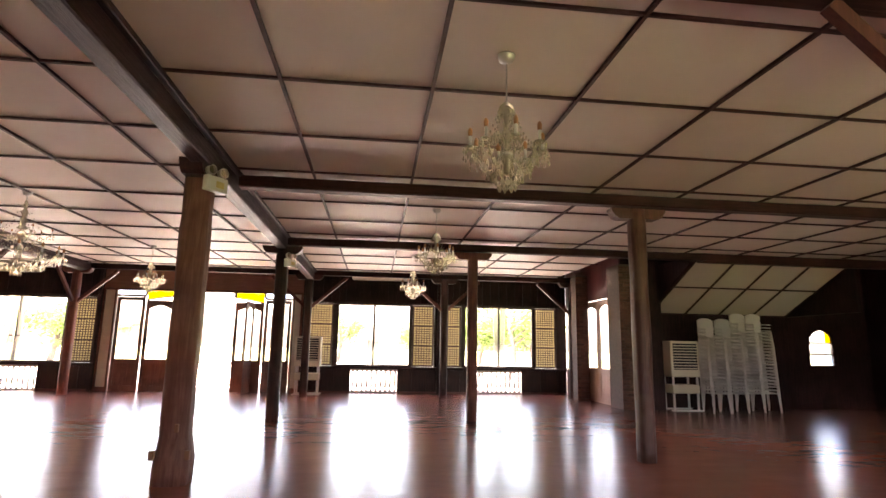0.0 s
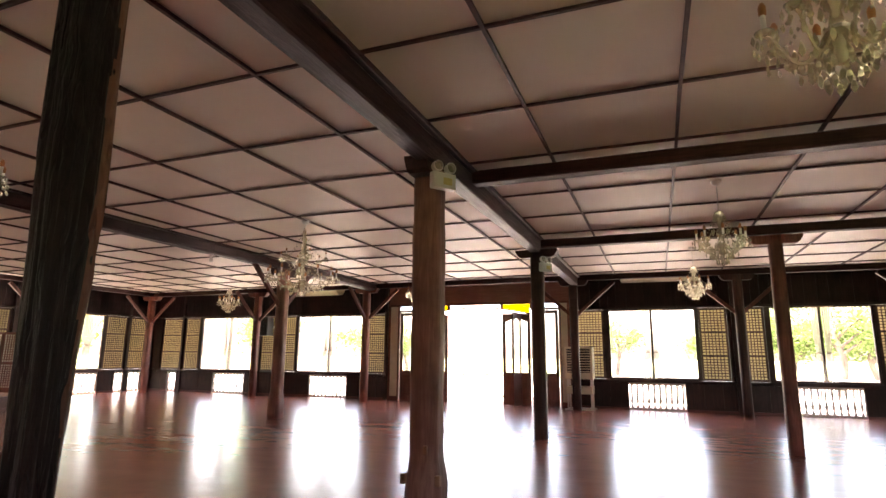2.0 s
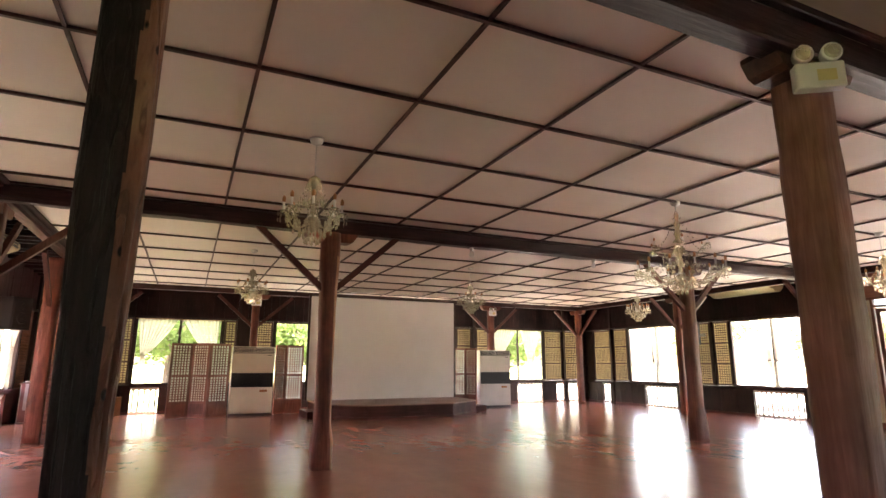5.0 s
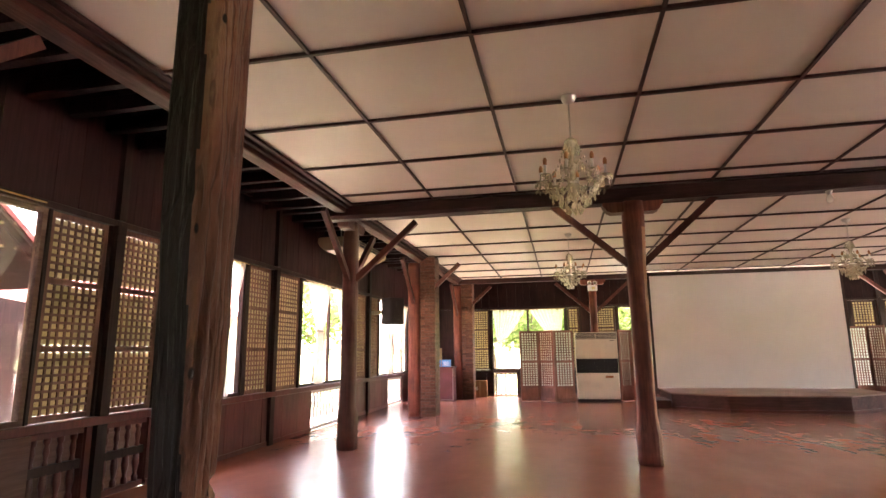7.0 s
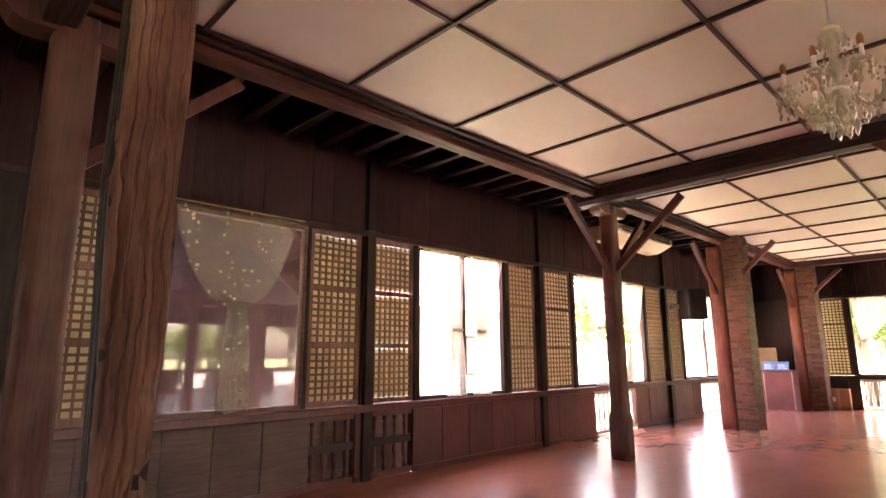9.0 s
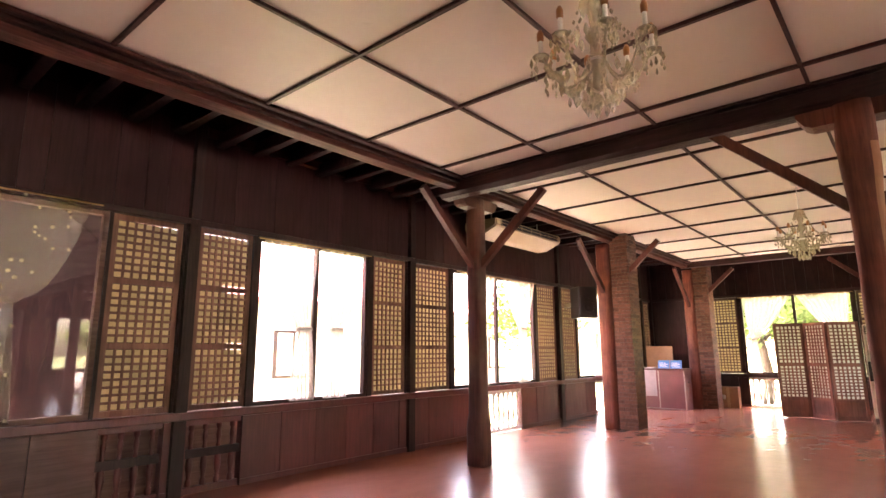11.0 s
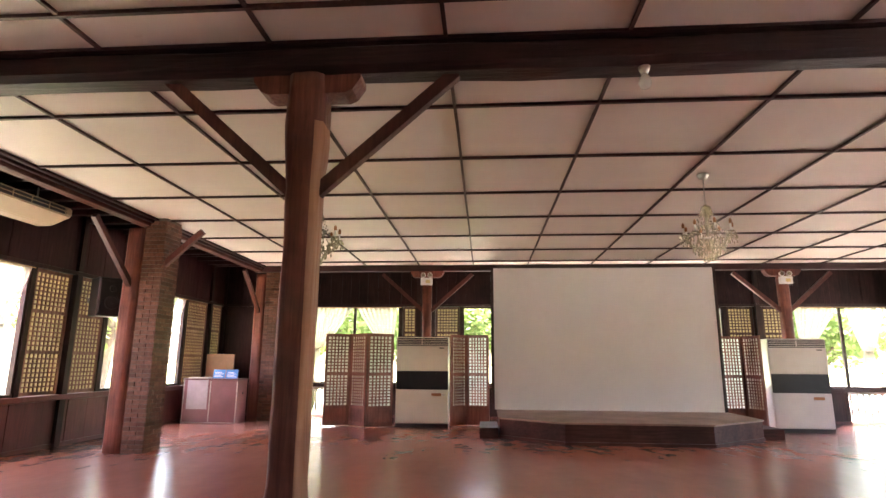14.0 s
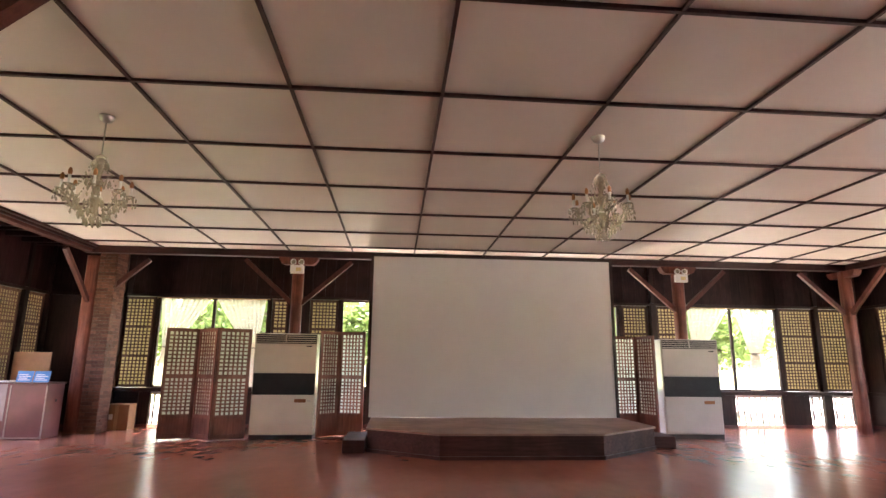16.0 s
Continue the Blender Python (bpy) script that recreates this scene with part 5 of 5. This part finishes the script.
# ---- recess: cooler, chairs ----
def air_cooler():
    ob = thing("air_cooler", "cream evaporative air cooler on a low stand", "air cooler")
    part("body", boxes((-0.36, 0.36, -0.25, 0.25, 0.78, 1.62), bev=0.015), AC_SHELL, ob)
    part("lower_body", boxes((-0.34, 0.34, -0.24, 0.24, 0.4, 0.6), bev=0.015), AC_SHELL, ob)
    part("grille", boxes((-0.3, 0.3, -0.258, -0.25, 0.95, 1.56)), BLACK, ob)
    for i in range(9):
        part("slat", boxes((-0.3, 0.3, -0.27, -0.258, 0.97 + 0.066 * i, 0.99 + 0.066 * i)), AC_SHELL, ob)
    for sx in (-1, 1):
        for sy in (-1, 1):
            part("leg", boxes((sx * 0.3 - 0.02, sx * 0.3 + 0.02, sy * 0.2 - 0.02, sy * 0.2 + 0.02, 0.02, 0.8)), PLASTIC, ob)
    part("foot_frame", boxes((-0.38, 0.38, -0.26, -0.2, 0, 0.03), (-0.38, 0.38, 0.2, 0.26, 0, 0.03)), PLASTIC, ob)
    return ob


a1 = air_cooler()
a1.matrix_basis = pose(7.35, 12.75, 0)
copy_thing(a1, pose(-1.85, 16.45, 0))


def chair():
    """A stacking plastic chair with a slatted back."""
    ob = thing("plastic_chair", "white stackable plastic chair in a tall stack", "chair", "stacked chairs")
    part("seat", boxes((-0.2, 0.2, -0.2, 0.2, 0.42, 0.445), bev=0.008), PLASTIC, ob)
    bk = bmesh.new()
    for i in range(5):
        box(bk, -0.17 + 0.075 * i, -0.13 + 0.075 * i, 0.19, 0.21, 0.445, 0.78)
    for i in range(10):
        u = -0.2 + 0.04 * i
        box(bk, u, u + 0.04, 0.188, 0.214, 0.76, 0.80 + 0.1 * math.sqrt(max(0, 1 - ((u + 0.02) / 0.21) ** 2)))
    part("backrest", bk, PLASTIC, ob)
    for sx in (-1, 1):
        for sy in (-1, 1):
            part("leg", bar(bmesh.new(), (sx * 0.21, sy * 0.21, 0), (sx * 0.18, sy * 0.18, 0.42), 0.035, 0.035), PLASTIC, ob)
        part("arm", bar(bmesh.new(), (sx * 0.2, -0.14, 0.62), (sx * 0.2, 0.2, 0.64), 0.03, 0.025), PLASTIC, ob)
    return ob


c0 = chair()
c0.matrix_basis = pose(7.95, 12.3, 0)
for j, (x, y, m) in enumerate(((7.95, 12.3, 18), (8.42, 12.35, 18), (8.9, 12.45, 20), (9.35, 12.5, 20))):
    for i in range(m):
        if i or j:
            copy_thing(c0, pose(x, y + 0.004 * i, 0.075 * i, 0, 0, 2 * math.sin(i * 2 + j)))


# ---- curtains ----
def curtain(side, u0, u1, tie_u, tie_z, material, label, z1=HEAD - 0.03, z0=SILL + 0.02, depth=-0.02, half=0.09, folds=9, seed=0, bulge=0.75):
    """Gathered cloth from a rod, tied at one height."""
    bm = bmesh.new()
    nx, nz, rows = 48, 34, []
    for j in range(nz + 1):
        z = z1 + (z0 - z1) * j / nz
        if z > tie_z:
            t = ((z - tie_z) / (z1 - tie_z)) ** bulge
            a, b = tie_u - half + (u0 - tie_u + half) * t, tie_u + half + (u1 - tie_u - half) * t
        else:
            t = (tie_z - z) / (tie_z - z0)
            a, b = tie_u - half - 0.09 * t ** 0.6, tie_u + half + 0.07 * t ** 0.6
        row = []
        for i in range(nx + 1):
            s = i / nx
            amp = 0.018 + 0.012 * (1 - min(1, abs(b - a)))
            d = depth + amp * math.sin(s * folds * 2 * math.pi + seed) + 0.008 * noise.noise(Vector((s * 6, z * 3, seed)))
            row.append(bm.verts.new(side.at(a + (b - a) * s, d, z)))
        rows.append(row)
    for r, q in zip(rows, rows[1:]):
        for i in range(nx):
            bm.faces.new((r[i], r[i + 1], q[i + 1], q[i]))
    ob = thing("curtain", label, "curtain", "window curtains")
    part("cloth", bm, material, ob, smooth=True)
    part("rod", tube(bmesh.new(), [side.at(u0 - 0.08, depth, z1 + 0.01), side.at(u1 + 0.08, depth, z1 + 0.01)], 0.008), BRASS, ob, "thin brass rod")
    part("tie", boxes(side.ext(tie_u - half - 0.01, tie_u + half + 0.01, depth - 0.035, depth + 0.035, tie_z - 0.02, tie_z + 0.02), bev=0.01), material, ob)
    return ob


LACE_L, SHEER_L = "gold-dotted lace curtain tied in the middle", "sheer white curtain gathered beside the mullion"
curtain(SIDE_S, -4.17, -2.94, -3.59, 1.775, LACE, LACE_L, z1=HEAD + 0.02, depth=-0.04, folds=14, half=0.08, bulge=0.42)
curtain(SIDE_S, -6.67, -5.93, -6.5, 1.62, SHEER, SHEER_L, seed=1, folds=6)
curtain(SIDE_S, -7.46, -6.72, -6.98, 1.62, SHEER, SHEER_L, seed=2, folds=6)
curtain(SIDE_S, -10.46, -9.45, -10.0, 1.75, SHEER, SHEER_L, seed=3, folds=6)
curtain(SIDE_S, -11.7, -10.62, -11.27, 1.75, SHEER, SHEER_L, seed=4, folds=6)
for u in (-14.13, -9.99, -0.02, 3.84):
    curtain(SIDE_N, u - 0.22, u - 0.03, u - 0.1, 1.5, SHEER, SHEER_L, seed=u, folds=4, half=0.05)
    curtain(SIDE_N, u + 0.03, u + 0.22, u + 0.1, 1.5, SHEER, SHEER_L, seed=u + 1, folds=4, half=0.05)
curtain(SIDE_W, 13.95, 14.85, 14.35, 1.6, SHEER, SHEER_L, seed=7)
curtain(SIDE_W, 12.82, 13.78, 12.95, 1.6, SHEER, SHEER_L, seed=8, half=0.05)
curtain(SIDE_W, 1.32, 2.34, 1.5, 1.6, SHEER, SHEER_L, seed=9, half=0.05)
curtain(SIDE_W, 2.46, 3.48, 3.3, 1.6, SHEER, SHEER_L, seed=10, half=0.05)
curtain(SIDE_S, -14.66, -13.58, -14.3, 1.7, SHEER, SHEER_L, seed=11, folds=6)
curtain(SIDE_S, -15.94, -14.86, -15.3, 1.7, SHEER, SHEER_L, seed=12, folds=6)

# ---- unseen eaves, added to block the sun and the high sky ----
for name, b in (("south", (WEST - 1.0, 13.4, SOUTH - 1.2, SOUTH - 0.1)), ("north", (WEST - 1.0, 13.4, NORTH + 0.1, NORTH + 1.9)), ("west", (WEST - 1.0, WEST - 0.1, SOUTH - 0.1, NORTH + 0.1))):
    solid("eave_" + name, boxes((*b, 3.55, 3.65)), PLASTER, "unseen pale eave added to block sun and high sky", "eave", kind="structure")

# ---- veranda balustrade ----
rail = thing("balustrade", "white turned balustrade along the veranda", "balustrade")
part("top_rail", boxes((-9.4, 6.9, 19.1, 19.22, 0.72, 0.8), bev=0.01), WHITE, rail)
part("bottom_rail", boxes((-9.4, 6.9, 19.11, 19.21, 0.02, 0.1)), WHITE, rail)
for i in range(100):
    o = part("baluster", baluster_mesh(WHITE), WHITE, rail)
    o.location, o.scale = (-9.3 + 16.1 * i / 99, 19.16, 0.1), (1.3, 1.3, 1.07)

# ---- neighbouring buildings ----
ob = thing("annex", "low dark annex with a faded red roof beside the hall", "building")
SLOPE_X = [(-6.2, 2.24), (-1.6, 5.87), (3.05, 2.2)]
def upright(bm, y):
    """Stands a flat prism up on the plane y."""
    for v in bm.verts:
        v.co = Vector((v.co.x, y + v.co.z, v.co.y))
    return bm


part("wall", upright(prism(bmesh.new(), [(-7.3, -0.6), (3.05, -0.6), (3.05, 2.2), (-1.6, 5.87), (-6.25, 2.2), (-7.3, 2.1)], -0.075, 0.075), -4.3), DARK, ob)
part("floor", boxes((-6.2, 3.0, -4.2, -2.4, -0.55, -0.5)), STAGEWOOD, ob)
part("barge_board", bar(bmesh.new(), (-6.4, -2.8, 2.1), (-1.6, -2.8, 5.88), 0.04, 0.16), POST_DARK, ob)
for (x0, z0), (x1, z1) in zip(SLOPE_X, SLOPE_X[1:]):
    part("roof", bar(bmesh.new(), (x0 + (x0 - x1) * 0.02, -5.6, z0 + (z0 - z1) * 0.02 + 0.06), (x1, -5.6, z1 + 0.06), 5.9, 0.06), PINKROOF, ob, "faded red sheet roof")
    # Added layer that puts the underside's shade into a dark colour.
    part("soffit", bar(bmesh.new(), (x0, -5.6, z0 - 0.02), (x1, -5.6, z1 - 0.02), 5.88, 0.04), DARK, ob, "dark layer added for the shaded roof underside")
part("side_wall", boxes((-7.3, -7.2, -9.0, -4.38, -0.6, 2.9)), PLASTER, ob, "grey-white siding")
ob = thing("house", "white plastered house with a red roof across the yard", "building")
part("wall", boxes((-26.0, -7.0, -10.2, -10.0, -0.6, 2.9)), PLASTER, ob)
bm = bmesh.new()
prism(bm, [(-9.2, 2.75), (-14.0, 5.0), (-14.0, 5.12), (-9.2, 2.87)], -26.8, -6.4)
for v in bm.verts:
    v.co = Vector((v.co.z, v.co.x, v.co.y))
part("roof", bm, PINKROOF, ob)
for i in range(5):
    x = -24.0 + 3.6 * i
    w = part("window", boxes((x, x + 1.3, -10.0, -9.95, 0.6, 2.0)), FRAME_DARK, ob)
    for j in range(2):
        part("pane", boxes((x + 0.08 + 0.6 * j, x + 0.6 + 0.6 * j, -9.95, -9.94, 0.68, 1.92)), AC_GREY, w)


# ---- trees ----
def tree(height, crown, seed, label):
    rng = random.Random(seed)
    ob = thing("tree", label, "tree", "garden trees")
    trunk = bmesh.new()
    bend = [(0.15 * math.sin(i * 0.9 + seed), 0.15 * math.cos(i * 1.1 + seed), height * 0.6 * i / 6) for i in range(7)]
    bend[0] = (bend[0][0], bend[0][1], -0.05)
    tube(trunk, bend, [0.2 - 0.018 * i for i in range(7)], 9)
    hubs = []
    for k in range(9):
        a, z = rng.uniform(0, 6.28), height * rng.uniform(0.32, 0.6)
        L = crown * rng.uniform(0.5, 0.95)
        p0 = Vector((0.1 * math.sin(seed), 0.1, z))
        p1 = p0 + Vector((math.cos(a) * L * 0.5, math.sin(a) * L * 0.5, L * 0.35))
        p2 = p0 + Vector((math.cos(a) * L, math.sin(a) * L, L * rng.uniform(0.3, 0.8)))
        tube(trunk, [p0, p1, p2], [0.08, 0.05, 0.02], 6)
        hubs += [p1, p2, p1.lerp(p2, 0.5)]
    part("trunk", trunk, BARK, ob, smooth=True)
    verts, faces = [], []
    for k in range(3600):
        h = rng.choice(hubs)
        c = h + Vector((rng.gauss(0, 0.32), rng.gauss(0, 0.32), rng.gauss(0, 0.26))) * crown * 0.55
        a = Vector((rng.gauss(0, 1), rng.gauss(0, 1), rng.gauss(0, 0.6))).normalized() * rng.uniform(0.07, 0.15)
        b = a.cross(Vector((rng.gauss(0, 1), rng.gauss(0, 1), rng.gauss(0, 1)))).normalized() * a.length * 0.45
        n = len(verts)
        verts += [c - a, c + b, c + a, c - b]
        faces.append((n, n + 1, n + 2, n + 3))
    me = bpy.data.meshes.new("crown")
    me.from_pydata(verts, [], faces)
    me.materials.append(LEAF)
    part("crown", me, LEAF, ob)
    return ob


t1 = tree(6.5, 2.6, 3, "leafy green garden tree with a spreading crown")
t2 = tree(5.0, 2.2, 8, "leafy green garden tree with a low crown")
t1.matrix_basis, t2.matrix_basis = pose(-25.5, 13.8, -0.6), pose(-25.0, 2.6, -0.6)
for i, (x, y) in enumerate(((-27.5, 9.5), (-25.6, 17.8), (-28, 5.4), (-26.8, -1.5), (-30.0, 12.6), (-15.0, 28.5), (-19.5, 26.0), (-21.0, 42.0), (6.2, 40.0), (3.2, 47.0), (-3.0, 50.0), (10.5, 36.0), (-20.0, -5.5), (-16, 36), (8.6, 34.5), (7.4, 38.5), (-22.4, 13.2), (-22.6, 15.6), (-22.9, 2.2), (-23.5, 7.4), (-24.2, 0.4), (-24.6, 4.2), (-26.2, 11.6), (-24.0, 11.9), (-27.2, 15.2), (-29.0, 2.6), (-31.0, 8.0), (-30.5, 17.5))):
    copy_thing((t1, t2)[i % 2], pose(x, y, -0.6, 0, 0, 67 * i))


# ---- wall boards and bricks, piece by piece ----
rng = random.Random(21)
for side, wall, ends in ((SIDE_S, WALL_S, (WEST, 1.5)), (SIDE_N, WALL_N1, (WEST, -7.8)), (SIDE_N, WALL_N2, (-2.15, 6.0)), (SIDE_W, WALL_W, (SOUTH, NORTH))):
    u = ends[0]
    while u < ends[1] - 0.05:
        v = min(ends[1], u + rng.uniform(0.19, 0.3))
        # Darker boards north and west hold the shade of walls against bright windows.
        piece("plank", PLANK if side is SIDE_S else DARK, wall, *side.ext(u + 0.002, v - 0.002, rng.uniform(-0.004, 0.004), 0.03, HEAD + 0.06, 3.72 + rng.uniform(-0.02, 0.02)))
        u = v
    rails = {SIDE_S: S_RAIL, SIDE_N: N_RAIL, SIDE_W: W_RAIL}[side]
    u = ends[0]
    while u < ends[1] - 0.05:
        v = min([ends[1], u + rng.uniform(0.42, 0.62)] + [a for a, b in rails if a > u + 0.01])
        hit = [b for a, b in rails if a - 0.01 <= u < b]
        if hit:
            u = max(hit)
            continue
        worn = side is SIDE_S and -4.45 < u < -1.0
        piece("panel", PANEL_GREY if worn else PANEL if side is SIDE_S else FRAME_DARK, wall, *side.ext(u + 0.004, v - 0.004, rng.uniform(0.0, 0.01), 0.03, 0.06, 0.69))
        u = v
    part("skirting", boxes(*[side.ext(a, b, -0.012, 0.03, 0.0, 0.06) for a, b in zip([ends[0]] + [r[1] for r in sorted(rails) if ends[0] < r[0] < ends[1]], [r[0] for r in sorted(rails) if ends[0] < r[0] < ends[1]] + [ends[1]])]), PANEL, wall)


def brick_pier(x0, x1, y0, y1, label):
    ob = thing("brick_pier", label, "pier", "brick piers", "structure")
    part("core", boxes((x0 + 0.012, x1 - 0.012, y0 + 0.012, y1 - 0.012, 0, 3.46)), MORTAR, ob)
    h, row, z = 0.062, 0, 0.0
    while z < 3.4:
        for axis, a0, a1, face in (("x", x0, x1, y1), ("x", x0, x1, y0), ("y", y0, y1, x1)):
            length = 0.21
            u = a0 - (length / 2 if row % 2 else 0)
            while u < a1 - 0.02:
                p, q = max(a0, u) + 0.004, min(a1, u + length) - 0.004
                if q - p > 0.03:
                    out = rng.uniform(-0.004, 0.005)
                    if axis == "x":
                        f0, f1 = (face - 0.02, face + out) if face == y1 else (face - out, face + 0.02)
                        piece("brick", BRICK, ob, p, q, f0, f1, z + 0.004, z + h - 0.003)
                    else:
                        piece("brick", BRICK, ob, face - 0.02, face + out, p, q, z + 0.004, z + h - 0.003)
                u += length
        z += h
        row += 1
    return ob


brick_pier(-12.62, -12.18, 0.41, 0.74, "old thin-brick pier with recessed mortar joints")
brick_pier(-17.2, -16.77, 0.5, 0.83, "old thin-brick corner pier with recessed joints")
brick_pier(5.62, 5.98, 15.0, 15.4, "old brick pier beside the gallery corner")
brick_pier(5.88, 6.2, 12.74, 13.46, "old brick pier beside the pale door")
